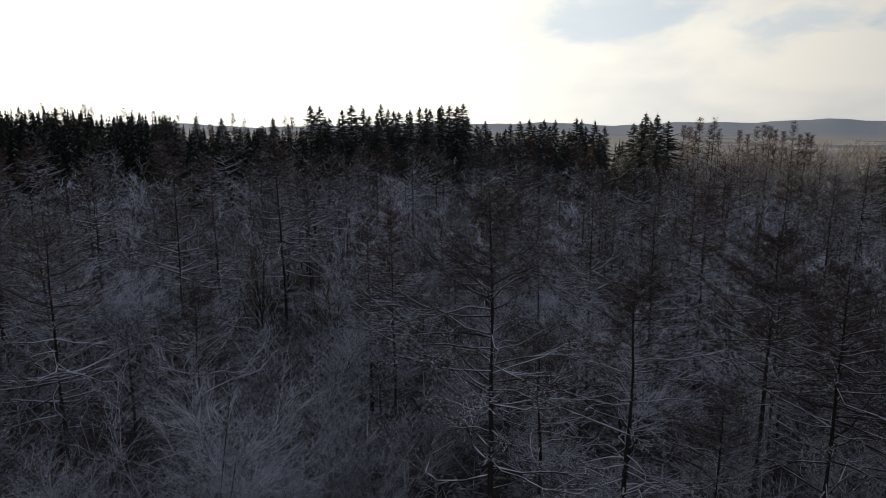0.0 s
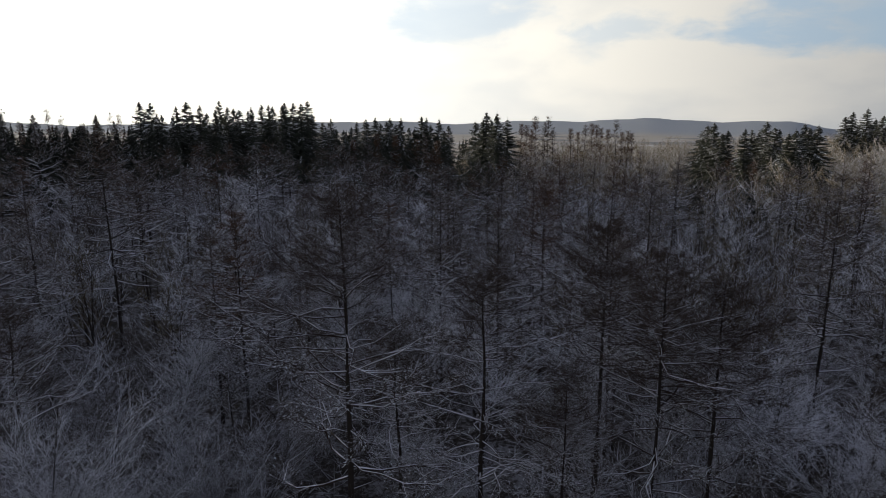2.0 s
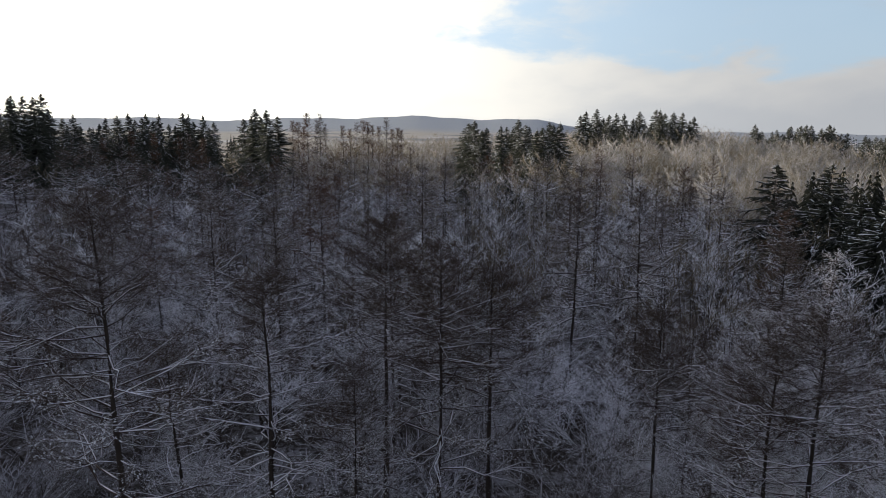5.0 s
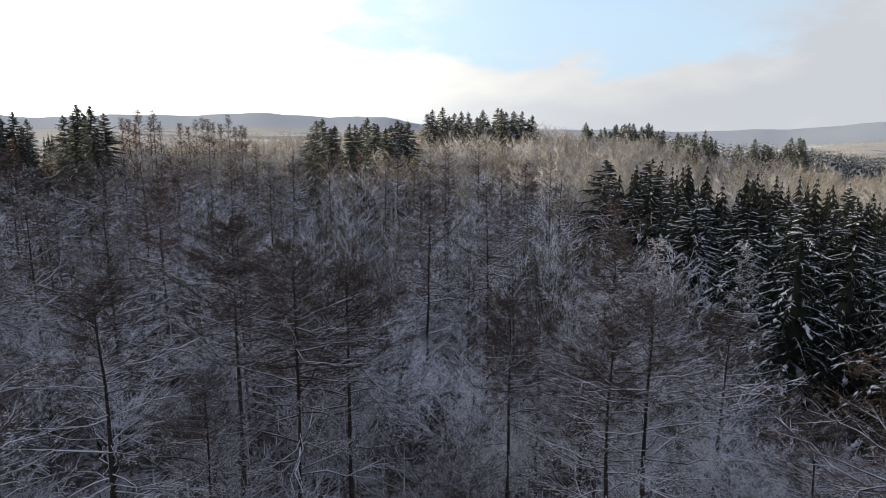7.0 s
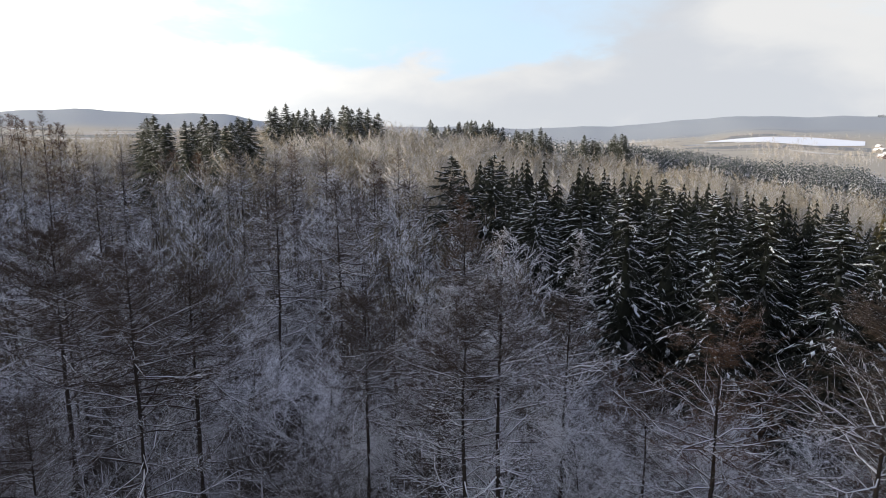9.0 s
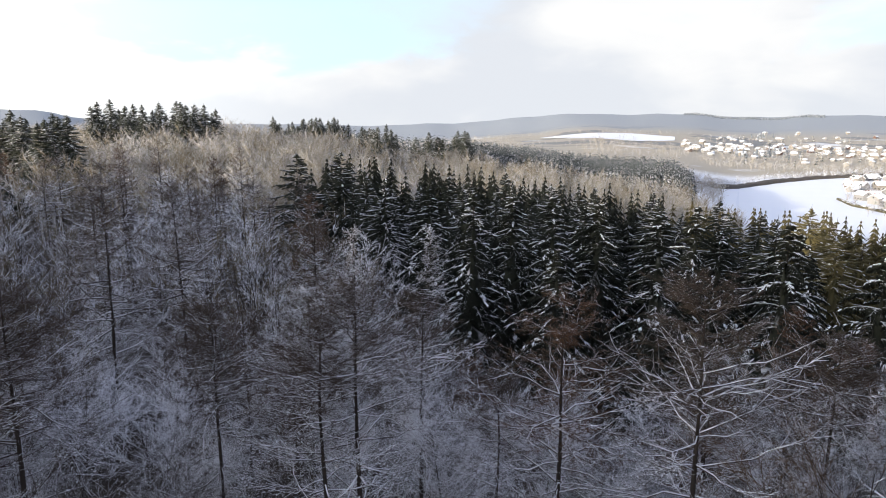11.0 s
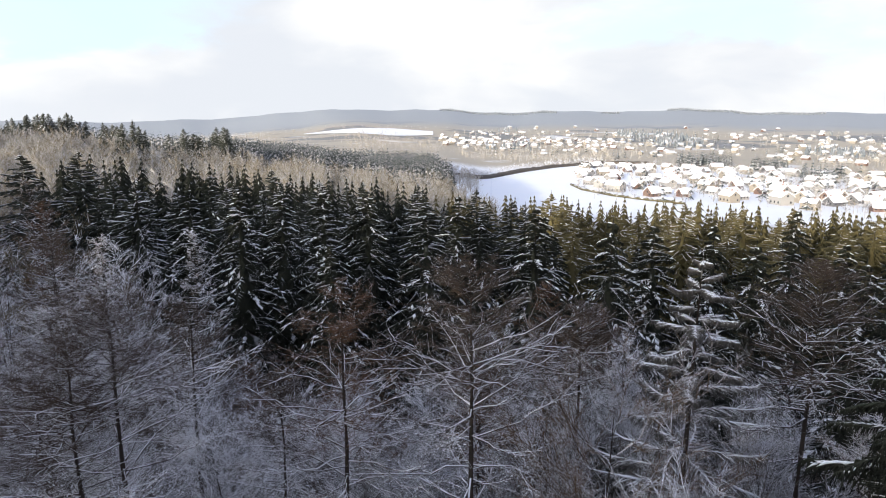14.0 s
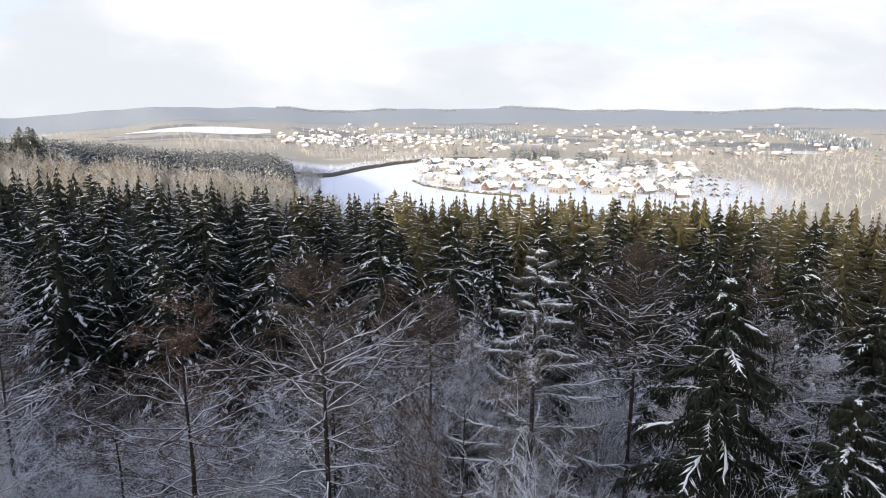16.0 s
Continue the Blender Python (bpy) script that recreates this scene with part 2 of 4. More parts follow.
# ---- ground ----
DIST = [0, 60, 120, 180, 260, 350, 460, 600, 850, 1200, 2000, 3000, 4700]
# rows -110 to -41 and 250 raise an added, unseen hill against the sun
RISE = {
    -110: (0, 5, 17, 30, 45, 55, 60, 60, 60, 60, 60, 60, 50),
    -100: (0, 6, 20, 40, 62, 78, 81, 81, 76, 72, 70, 70, 60),
    -41: (0, 4, 12, 29, 56, 78, 81, 81, 76, 72, 60, 60, 60),
    -35: (0, 2, 7, 12, 14, 15, 15, 15, 15, 15, 20, 40, 40),
    0: (0, 2, 6, 10, 11, 10, 8, 6, 4, 4, 10, 44, 45),
    20: (0, 1, 3, 6, 6, 4, 0, -4, -6, -4, 8, 50, 50),
    40: (0, 0, 2, 5, 7, 7, 4, 0, -6, -8, 0, 46, 46),
    46: (0, 0, 2, 5, 9, 9, 6, 0, -10, -16, -30, 0, 0),
    52: (0, 0, 2, 5, 10, 10, 8, 2, -10, -24, -48, -40, -30),
    62: (0, 0, 0, 1, 3, 6, 6, 0, -12, -26, -48, -48, -40),
    72: (0, -1, -2, -3, -4, -3, -3, -6, -14, -26, -40, -28, -20),
    79: (0, -1, -3, -5, -7, -8, -10, -14, -20, -24, -22, 14, 22),
    85: (0, -2, -5, -8, -11, -14, -16, -20, -24, -20, 0, 36, 44),
    91: (0, -2, -6, -10, -15, -17, -18, -22, -28, -26, -4, 38, 44),
    97: (0, -2, -7, -13, -22, -32, -37, -37, -37, -32, -8, 34, 44),
    140: (0, -2, -7, -13, -24, -34, -37, -37, -37, -32, -6, 34, 46),
    180: (0, -2, -6, -11, -20, -28, -34, -36, -36, -32, -6, 30, 46),
    250: (0, 5, 17, 30, 45, 55, 60, 60, 60, 60, 60, 60, 50),
}
ANG = np.array(sorted(RISE), float)
TAB = np.array([RISE[int(k)] for k in ANG], float)


def ground_z(x, y):
    """Height of the ground at plan places (arrays)."""
    x, y = np.atleast_1d(np.asarray(x, float)), np.atleast_1d(np.asarray(y, float))
    a = (np.degrees(np.arctan2(x, y)) + 110) % 360 - 110
    d = np.hypot(x, y)
    i = np.clip(np.searchsorted(ANG, a, "right") - 1, 0, len(ANG) - 2)
    u = np.clip((a - ANG[i]) / (ANG[i + 1] - ANG[i]), 0, 1)
    u = u * u * (3 - 2 * u)
    dist = np.array(DIST, float)
    j = np.clip(np.searchsorted(dist, d, "right") - 1, 0, len(dist) - 2)
    v = np.clip((d - dist[j]) / (dist[j + 1] - dist[j]), 0, 1)
    z = (TAB[i, j] * (1 - u) + TAB[i + 1, j] * u) * (1 - v) + (TAB[i, j + 1] * (1 - u) + TAB[i + 1, j + 1] * u) * v
    far = np.clip((d - 1500) / 1500, 0, 1)
    z += far * (7 * np.sin(a * 0.23 + 1.0) + 5 * np.sin(a * 0.61 + 2.0) + 2.5 * np.sin(a * 1.7))
    z += 0.5 * np.sin(x * 0.05 + 1.3) * np.sin(y * 0.043) * np.clip(d / 60, 0, 1) * (d < 420)
    return z


def gz(x, y):
    return float(ground_z(x, y)[0])


class Geo:
    """Collects points and triangles for one mesh."""

    def __init__(self):
        self.v, self.f, self.n = [], [], 0

    def put(self, v, f):
        self.v.append(v.reshape(-1, 3))
        self.f.append(f.reshape(-1, 3) + self.n)
        self.n += len(self.v[-1])

    def mesh(self, name, *mats):
        v = np.concatenate(self.v).astype(np.float32)
        f = np.concatenate(self.f).astype(np.int32)
        me = bpy.data.meshes.new(name)
        me.vertices.add(len(v))
        me.vertices.foreach_set("co", v.ravel())
        me.loops.add(f.size)
        me.loops.foreach_set("vertex_index", f.ravel())
        me.polygons.add(len(f))
        me.polygons.foreach_set("loop_start", np.arange(0, f.size, 3, dtype=np.int32))
        me.update(calc_edges=True)
        for m in mats:
            me.materials.append(m)
        return me

    def arrays(self):
        return np.concatenate(self.v), np.concatenate(self.f)


def ring(d, sides):
    """Unit directions round the axes d, the first one uppermost: (n, sides, 3)."""
    d = d / np.linalg.norm(d, axis=1, keepdims=True)
    u = np.cross(d, (0, 0, 1.0))
    bad = np.linalg.norm(u, axis=1) < 1e-4
    u[bad] = (1, 0, 0)
    u /= np.linalg.norm(u, axis=1, keepdims=True)
    v = np.cross(u, d)
    k = np.pi / 2 + np.arange(sides) * 2 * np.pi / sides
    return u[:, None] * np.cos(k)[None, :, None] + v[:, None] * np.sin(k)[None, :, None]


def tubes(geo, p0, p1, r0, r1, sides=3):
    n = len(p0)
    r = ring(p1 - p0, sides)
    v = np.concatenate([p0[:, None] + r * np.reshape(r0, (-1, 1, 1)), p1[:, None] + r * np.reshape(r1, (-1, 1, 1))], 1)
    k = np.arange(sides)
    kk = (k + 1) % sides
    t = np.concatenate([np.stack([k, kk, kk + sides], 1), np.stack([k, kk + sides, k + sides], 1)])
    geo.put(v, t[None] + (np.arange(n) * 2 * sides)[:, None, None])


def chain(geo, pts, r, sides):
    """Closed tubes along polylines (b, k, 3) with radii (b, k), rings shared."""
    b, k = r.shape
    d = np.concatenate([pts[:, 1:2] - pts[:, :1], pts[:, 2:] - pts[:, :-2], pts[:, -1:] - pts[:, -2:-1]], 1)
    v = pts[:, :, None] + ring(d.reshape(-1, 3), sides).reshape(b, k, sides, 3) * r[:, :, None, None]
    i, j = np.meshgrid(np.arange(k - 1), np.arange(sides), indexing="ij")
    a, c = i * sides + j, i * sides + (j + 1) % sides
    t = np.stack([np.stack([a, c, c + sides], 2), np.stack([a, c + sides, a + sides], 2)], 2).reshape(-1, 3)
    geo.put(v, t[None] + (np.arange(b) * k * sides)[:, None, None])


def spikes(geo, p0, p1, r0, sides=3):
    n = len(p0)
    v = np.concatenate([p0[:, None] + ring(p1 - p0, sides) * np.reshape(r0, (-1, 1, 1)), p1[:, None]], 1)
    k = np.arange(sides)
    t = np.stack([k, (k + 1) % sides, np.full(sides, sides)], 1)
    geo.put(v, t[None] + (np.arange(n) * (sides + 1))[:, None, None])


def lumps(geo, c, d, long, wide, high):
    """Small flattened lumps at c, stretched along d."""
    d = d / np.linalg.norm(d, axis=1, keepdims=True)
    s = np.cross(d, (0, 0, 1.0))
    s /= np.maximum(np.linalg.norm(s, axis=1, keepdims=True), 1e-3)
    z = np.array((0, 0, 1.0))
    v = np.stack([c + d * long, c + s * wide, c - d * long, c - s * wide, c + z * high, c - z * high * 0.4], 1)
    t = np.array([(0, 1, 4), (1, 2, 4), (2, 3, 4), (3, 0, 4), (1, 0, 5), (2, 1, 5), (3, 2, 5), (0, 3, 5)])
    geo.put(v, t[None] + (np.arange(len(c)) * 6)[:, None, None])


def unit(v):
    return v / np.maximum(np.linalg.norm(v, axis=1, keepdims=True), 1e-9)


def build_ground_mesh():
    na, rr = 300, np.concatenate([[0.001], np.geomspace(6, 4700, 110)])
    an = np.linspace(0, 2 * np.pi, na, endpoint=False)
    x, y = rr[:, None] * np.sin(an), rr[:, None] * np.cos(an)
    v = np.stack([x, y, ground_z(x.ravel(), y.ravel()).reshape(x.shape)], 2)
    i, j = np.meshgrid(np.arange(len(rr) - 1), np.arange(na), indexing="ij")
    a, b = i * na + j, i * na + (j + 1) % na
    g = Geo()
    g.put(v, np.stack([np.stack([a, a + na, b + na], 2), np.stack([a, b + na, b], 2)], 2))
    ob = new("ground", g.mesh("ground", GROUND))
    for p in ob.data.polygons:
        p.use_smooth = True
    tagged(ob, "snow-covered hilly ground under the winter wood", "ground", kind="structure")


build_ground_mesh()


# ---- trees: shapes ----
def part(name, data, parent, label=""):
    ob = new(name, data)
    ob.parent = parent
    if label:
        tagged(ob, label)
    return ob


def trunk_line(rng, h, n, lean=0.012):
    z = np.linspace(0, h, n + 1)
    w = np.cumsum(rng.normal(0, lean * h / n ** 0.5, (n + 1, 2)), 0)
    w -= w[0]
    return np.column_stack([w * 0.6, z])


def trunk_geo(pts, r0, sides=7, power=0.9):
    g = Geo()
    h = pts[-1, 2]
    r = r0 * (1 - pts[:, 2] / h) ** power + 0.012
    r[0] *= 1.35
    chain(g, pts[None], r[None], sides)
    return g


def along(path, s):
    """Points and directions on polylines (b, k, 3) at s (b, m) in 0..1."""
    k = path.shape[1] - 1
    t = np.clip(s * k, 0, k - 1e-6)
    i = t.astype(int)
    u = (t - i)[..., None]
    b = np.arange(len(path))[:, None]
    p, q = path[b, i], path[b, i + 1]
    return p * (1 - u) + q * u, q - p


def side_shoots(rng, p, d, length, n, turn, lift, keep=(0.2, 1.0), stray=0.28):
    """n shoots on each straight shoot: their feet and directions."""
    s = rng.uniform(*keep, (len(p), n))
    feet = p[:, None] + d[:, None] * (length[:, None] * s)[..., None]
    side = np.cross(d, (0, 0, 1.0))
    side = side / np.maximum(np.linalg.norm(side, axis=1, keepdims=True), 1e-3)
    sign = np.where(rng.random((len(p), n)) < 0.5, -1.0, 1.0)
    out = d[:, None] + side[:, None] * (sign * rng.uniform(0.5, 1.3, (len(p), n)) * turn)[..., None]
    out = out + rng.normal(0, stray, out.shape)
    out[..., 2] += lift
    return feet.reshape(-1, 3), unit(out.reshape(-1, 3)), s.ravel()


def larch_meshes(name, rng, h, limbs, shoots, fine, thick, twig_mat, low=0.22, reach=0.26, seg=5, own=0, limb_mat=LIMB, full=2.2):
    """Trunk, limbs and twigs of a bare larch; the lowest limbs (own) are parts by themselves."""
    pts = trunk_line(rng, h, 9)
    trunk = trunk_geo(pts, 0.0090 * h * (1.0 if own else 0.8))
    u = np.sort(rng.random(limbs) ** (0.52 if own else 0.70))
    z = h * (low + (0.985 - low) * u)
    base = np.stack([np.interp(z, pts[:, 2], pts[:, 0]), np.interp(z, pts[:, 2], pts[:, 1]), z], 1)
    az = np.arange(limbs) * 2.4 + rng.normal(0, 0.5, limbs)
    ln = h * (reach * (1 - u ** full) * rng.uniform(0.42, 1.08, limbs) + 0.03)
    rise = 0.04 + 0.62 * u ** 1.7 + rng.normal(0, 0.40, limbs) * (1 - 0.6 * u)
    rise = np.clip(rise, -0.28, 0.25 + 0.6 * u)
    sag = rng.uniform(0.0, 0.3, limbs) * (1 - 0.5 * u)
    s = np.linspace(0, 1, seg + 1)
    bend = rng.normal(0, 0.17, limbs)
    aa = az[:, None] + bend[:, None] * s ** 1.5 * 2 + np.cumsum(rng.normal(0, 0.10, (limbs, seg + 1)), 1)
    path = base[:, None] + np.stack([np.cos(aa) * ln[:, None] * s, np.sin(aa) * ln[:, None] * s,
                                     ln[:, None] * ((rise - sag)[:, None] * s + sag[:, None] * 1.2 * s ** 2.4)], 2)
    path[:, 1:] += rng.normal(0, 0.026, path[:, 1:].shape) * ln[:, None, None]
    lr = (0.010 + 0.0085 * ln) * thick ** 0.45 * (0.95 if limb_mat is WHITE_LIMB else 0.88 if own else 1 + 0.4 * (u < 0.5))
    rad = lr[:, None] * (1 - 0.85 * s ** 1.4)
    # side branches of the lower, snow-laden limbs
    lowl = np.where(u < (0.72 if own else 0.55))[0]
    nb = 4 if own else 3
    t = rng.uniform(0.25, 0.85, (len(lowl), nb))
    p, d = along(path[lowl], t)
    p, d = p.reshape(-1, 3), unit(d.reshape(-1, 3))
    db = side_shoots(rng, p, d, np.zeros(len(p)), 1, 0.75, 0.05)[1]
    lb = np.repeat(ln[lowl], nb) * 0.5 * (1.1 - t.ravel()) * rng.uniform(0.7, 1.3, len(p)) + 0.3
    mid = p + db * (lb * 0.5)[:, None]
    end = mid + unit(db + rng.normal(0, 0.2, db.shape) + (0, 0, 0.08)) * (lb * 0.5)[:, None]
    bpath = np.stack([p, mid, end], 1)
    brad = (np.repeat(lr[lowl], nb) * 0.55)[:, None] * np.array((1, 0.7, 0.2))
    parts = [("trunk", trunk.mesh(name + "_trunk", BARK), "dark scaly trunk")]
    single = lowl[:own]
    for k in range(len(single)):
        g, gs = Geo(), Geo()
        chain(g, path[k:k + 1], rad[k:k + 1], 4)
        chain(gs, bpath[k * nb:(k + 1) * nb], brad[k * nb:(k + 1) * nb], 3)
        parts.append(("limb", g.mesh(name + "_limb", limb_mat), "bare limb with snow along its upper side"))
        parts.append(("branchlet", gs.mesh(name + "_branchlet", limb_mat), ""))
    gl, gu = Geo(), Geo()
    high = max(int((u < (0.74 if own else 0.48)).sum()), len(single) + 1)
    chain(gl, path[len(single):high], rad[len(single):high], 3)
    chain(gu, path[high:], rad[high:], 3)
    if len(bpath) > len(single) * nb:
        chain(gl, bpath[len(single) * nb:], brad[len(single) * nb:], 3)
    gt, gw = Geo(), Geo()
    t = np.where(u < 0.5, 0.38, 0.08)[:, None]
    t = t + (1 - t) * rng.random((limbs, shoots))
    bottom = np.repeat(u < (0.5 if own else 0.38), shoots)
    few = rng.random(limbs * shoots * max(fine, 1)) < (0.55 if own else 0.8)
    p, d = along(path, t)
    p, d = p.reshape(-1, 3), unit(d.reshape(-1, 3))
    d2 = side_shoots(rng, p, d, np.zeros(len(p)), 1, 1.0, -0.02, stray=0.5)[1]
    l2 = (np.repeat(ln, shoots) * 0.20 * (1.15 - t.ravel() * 0.7) * rng.uniform(0.4, 1.3, len(p)) + 0.2)
    for g, m in ((gw, bottom), (gt, ~bottom)):
        spikes(g, p[m], p[m] + d2[m] * l2[m][:, None], 0.0095 * thick)
    if fine:
        p3, d3, s3 = side_shoots(rng, p, d2, l2, fine, 1.0, -0.04, stray=0.55)
        l3 = np.repeat(l2, fine) * 0.40 * rng.uniform(0.3, 1.3, len(p3)) + 0.08
        for g, m in ((gw, np.repeat(bottom, fine) & few), (gt, ~np.repeat(bottom, fine))):
            spikes(g, p3[m], p3[m] + d3[m] * l3[m][:, None], 0.0078 * thick)
    top = pts[-1:].repeat(14, 0) - np.column_stack([np.zeros((14, 2)), rng.uniform(0, 0.09 * h, 14)])
    td = unit(np.column_stack([rng.normal(0, 0.5, (14, 2)), np.full(14, 0.8)]))
    spikes(gt, top, top + td * rng.uniform(0.3, 0.8, (14, 1)), 0.011 * thick)
    if own:             # small caps of snow on the lower twigs
        pick = np.where(bottom)[0]
        pick = np.repeat(pick, 2)
        gc = Geo()
        c = p[pick] + d2[pick] * (l2[pick] * rng.uniform(0.2, 0.95, len(pick)))[:, None] + (0, 0, 0.012)
        r = rng.uniform(0.010, 0.030, (len(pick), 1))
        lumps(gc, c, d2[pick], r * 2.4, r, r)
        parts.append(("snow", gc.mesh(name + "_snow", SNOW_MAT), "small caps of snow on the twigs"))
    parts.append(("branchwork", gl.mesh(name + "_branchwork", limb_mat), "bare limbs with snow along their upper side"))
    parts.append(("upper_branchwork", gu.mesh(name + "_upper_branchwork", UPPER_LIMB), "thin dark upper limbs, nearly bare of snow"))
    parts.append(("lower_crown", gw.mesh(name + "_lower_crown", SNOW_TWIG if twig_mat is SNOW_TWIG else LOWER_TWIG), "fine lower twigs dusted with snow"))
    parts.append(("crown", gt.mesh(name + "_crown", twig_mat), "haze of fine brown leafless twigs"))
    return parts


def bare_meshes(name, rng, h, stems, kids, thick, twig_mat, wide=0.32, upright=0.9, n2=8, n3=6):
    """Stems, limbs and twigs of a leafless broadleaved tree with a rounded crown."""
    gs, gl, gt = Geo(), Geo(), Geo()
    foot = np.column_stack([rng.normal(0, 0.2 * max(stems - 1, 0) ** 0.5, (stems, 2)), np.zeros(stems) - 0.3])
    lean = unit(np.column_stack([rng.normal(0, wide * 0.4, (stems, 2)), np.ones(stems)]))
    ln = h * rng.uniform(0.7, 0.88, stems)
    knee = foot + lean * (ln * 0.4)[:, None] + rng.normal(0, 0.015 * h, (stems, 3))
    tip = knee + unit(lean + (0, 0, 0.5)) * (ln * 0.6)[:, None]
    r = 0.0075 * h * thick ** 0.4 / stems ** 0.4
    chain(gs, np.stack([foot, knee, tip], 1), np.tile((r, r * 0.6, r * 0.1), (stems, 1)), 6)
    k1 = max(6, kids // stems)
    p1, d1, s1 = side_shoots(rng, knee, unit(tip - knee), np.linalg.norm(tip - knee, axis=1), k1, 1.1, 0.3, (-0.35, 1.0))
    l1 = h * rng.uniform(0.2, 0.36, len(p1)) * (1.15 - 0.6 * np.clip(s1, 0, 1)) * (0.6 + wide)
    s = np.linspace(0, 1, 4)[None, :, None]
    path = p1[:, None] + d1[:, None] * l1[:, None, None] * s
    path[:, 1:] += rng.normal(0, 0.055, (len(p1), 3, 3)) * l1[:, None, None] * s[:, 1:] ** 0.5
    path[:, :, 2] += l1[:, None] * rng.normal(0.05, 0.14, (len(p1), 1)) * s[:, :, 0] ** 2
    chain(gl, path, 0.024 * thick * np.tile((1.0, 0.75, 0.5, 0.12), (len(p1), 1)), 3)
    p2, d2 = along(path, rng.uniform(0.15, 1.0, (len(p1), n2)))
    p2 = p2.reshape(-1, 3)
    d2 = side_shoots(rng, p2, unit(d2.reshape(-1, 3)), np.zeros(len(p2)), 1, 0.9, 0.2 * upright, stray=0.4)[1]
    l2 = np.repeat(l1, n2) * rng.uniform(0.25, 0.6, len(p2))
    spikes(gt, p2, p2 + d2 * l2[:, None], 0.014 * thick)
    p3, d3, s3 = side_shoots(rng, p2, d2, l2, n3, 0.9, 0.15 * upright, (0.15, 1.0), 0.45)
    l3 = np.repeat(l2, n3) * rng.uniform(0.2, 0.6, len(p3))
    spikes(gt, p3, p3 + d3 * l3[:, None], 0.0105 * thick)
    return [("trunk", gs.mesh(name + "_trunk", BARK), "slim dark stems"),
            ("branchwork", gl.mesh(name + "_branchwork", FAR_LIMB), "thin spreading limbs dusted with snow"),
            ("crown", gt.mesh(name + "_crown", twig_mat), "dense fine twigs")]


def spruce_meshes(name, rng, h, whorls, per, sprigs, hang, fat, snowy, needle, reach=0.19, snow_seg=3, power=0.9):
    """Trunk, boughs and lying snow of a spruce."""
    pts = trunk_line(rng, h, 5, 0.004)
    trunk = trunk_geo(pts, 0.0105 * h, 6)
    n = whorls * per
    u = np.repeat(1 - (1 - (np.arange(whorls) + 0.5) / whorls) ** 1.3, per) + rng.normal(0, 0.45 / whorls, n)
    u = np.clip(u, 0, 0.995)
    z = h * (0.08 + 0.90 * u)
    base = np.column_stack([np.interp(z, pts[:, 2], pts[:, 0]), np.interp(z, pts[:, 2], pts[:, 1]), z])
    az = rng.uniform(0, 6.283, n)
    ln = h * (reach * (1 - u) ** power * rng.uniform(0.72, 1.12, n) + 0.004)
    rise = 0.08 + 0.45 * u + rng.normal(0, 0.09, n)
    drop = 0.75 - 0.35 * u + rng.normal(0, 0.09, n)
    heavy = np.sin(az * 2 + u * 5) + np.sin(u * 19 + az) + rng.normal(0, 0.9, n)
    heavy = heavy > np.quantile(heavy, 1 - snowy)      # boughs that carry snow, in groups
    drop = drop + 0.14 * heavy
    s = np.linspace(0, 1, 5)
    zz = ln[:, None] * (rise[:, None] * s - drop[:, None] * s ** 1.45 + 0.10 * s ** 4)
    path = base[:, None] + np.stack([np.cos(az)[:, None] * ln[:, None] * s, np.sin(az)[:, None] * ln[:, None] * s, zz], 2)
    gb, gn = Geo(), Geo()
    if fat > 2:
        tubes(gb, path[:, 1], path[:, -1], np.full(n, 0.05 * fat), np.full(n, 0.04 * fat), 3)
    else:
        chain(gb, path, np.tile(0.04 * fat * (1.15 - s), (n, 1)), 3)
    t = np.tile(np.linspace(0.18, 1.0, sprigs), (n, 1)) + rng.normal(0, 0.03, (n, sprigs))
    p, d = along(path, np.clip(t, 0, 1))
    d = d / np.linalg.norm(d, axis=2, keepdims=True)
    side = np.cross(d, (0, 0, 1.0))
    sign = np.where(np.arange(sprigs) % 2 == 0, 1.0, -1.0)[None, :, None]
    out = d * 0.75 + side * sign * rng.uniform(0.6, 1.0, (n, sprigs, 1)) + rng.normal(0, 0.12, d.shape)
    out[..., 2] -= 0.28 + 0.1 * (fat > 2)
    l2 = ln[:, None] * 0.36 * ((1.12 - 0.75 * t) if fat < 2 else (1.05 - 0.4 * t)) * rng.uniform(0.75, 1.25, t.shape) + 0.05 + 0.11 * (1 - u[:, None])
    out = unit(out.reshape(-1, 3))
    p, l2 = p.reshape(-1, 3), l2.ravel()
    tip = p + out * l2[:, None]
    spikes(gb, p, tip, (0.030 + 0.028 * l2) * fat)
    if hang:
        f = rng.uniform(0.25, 0.95, (len(p), hang))
        p3 = (p[:, None] + out[:, None] * (l2[:, None] * f)[..., None]).reshape(-1, 3)
        d3 = np.repeat(out, hang, 0) * 0.5 + rng.normal(0, 0.45, (len(p3), 3))
        d3[:, 2] -= 0.75
        spikes(gb, p3, p3 + unit(d3) * rng.uniform(0.14, 0.36, (len(p3), 1)) * (1 + 0.25 * fat), 0.028 * fat)
    if fat > 1.2:
        cz = np.linspace(0.06, 0.80, 9)
        core = np.column_stack([np.interp(cz * h, pts[:, 2], pts[:, 0]), np.interp(cz * h, pts[:, 2], pts[:, 1]), cz * h])
        gc = Geo()
        chain(gc, core[None], (h * (0.3 * reach * (0.82 - cz) + 0.0005))[None], 7)
        cv, cf = gc.arrays()
        cv[:, :2] += (cv[:, :2] - np.repeat(core[:, :2], 7, 0)) * rng.uniform(-0.6, 0.4, (len(cv), 1))
        cv[:, 2] += rng.normal(0, 0.015 * h, len(cv))
        gb.put(cv, cf)
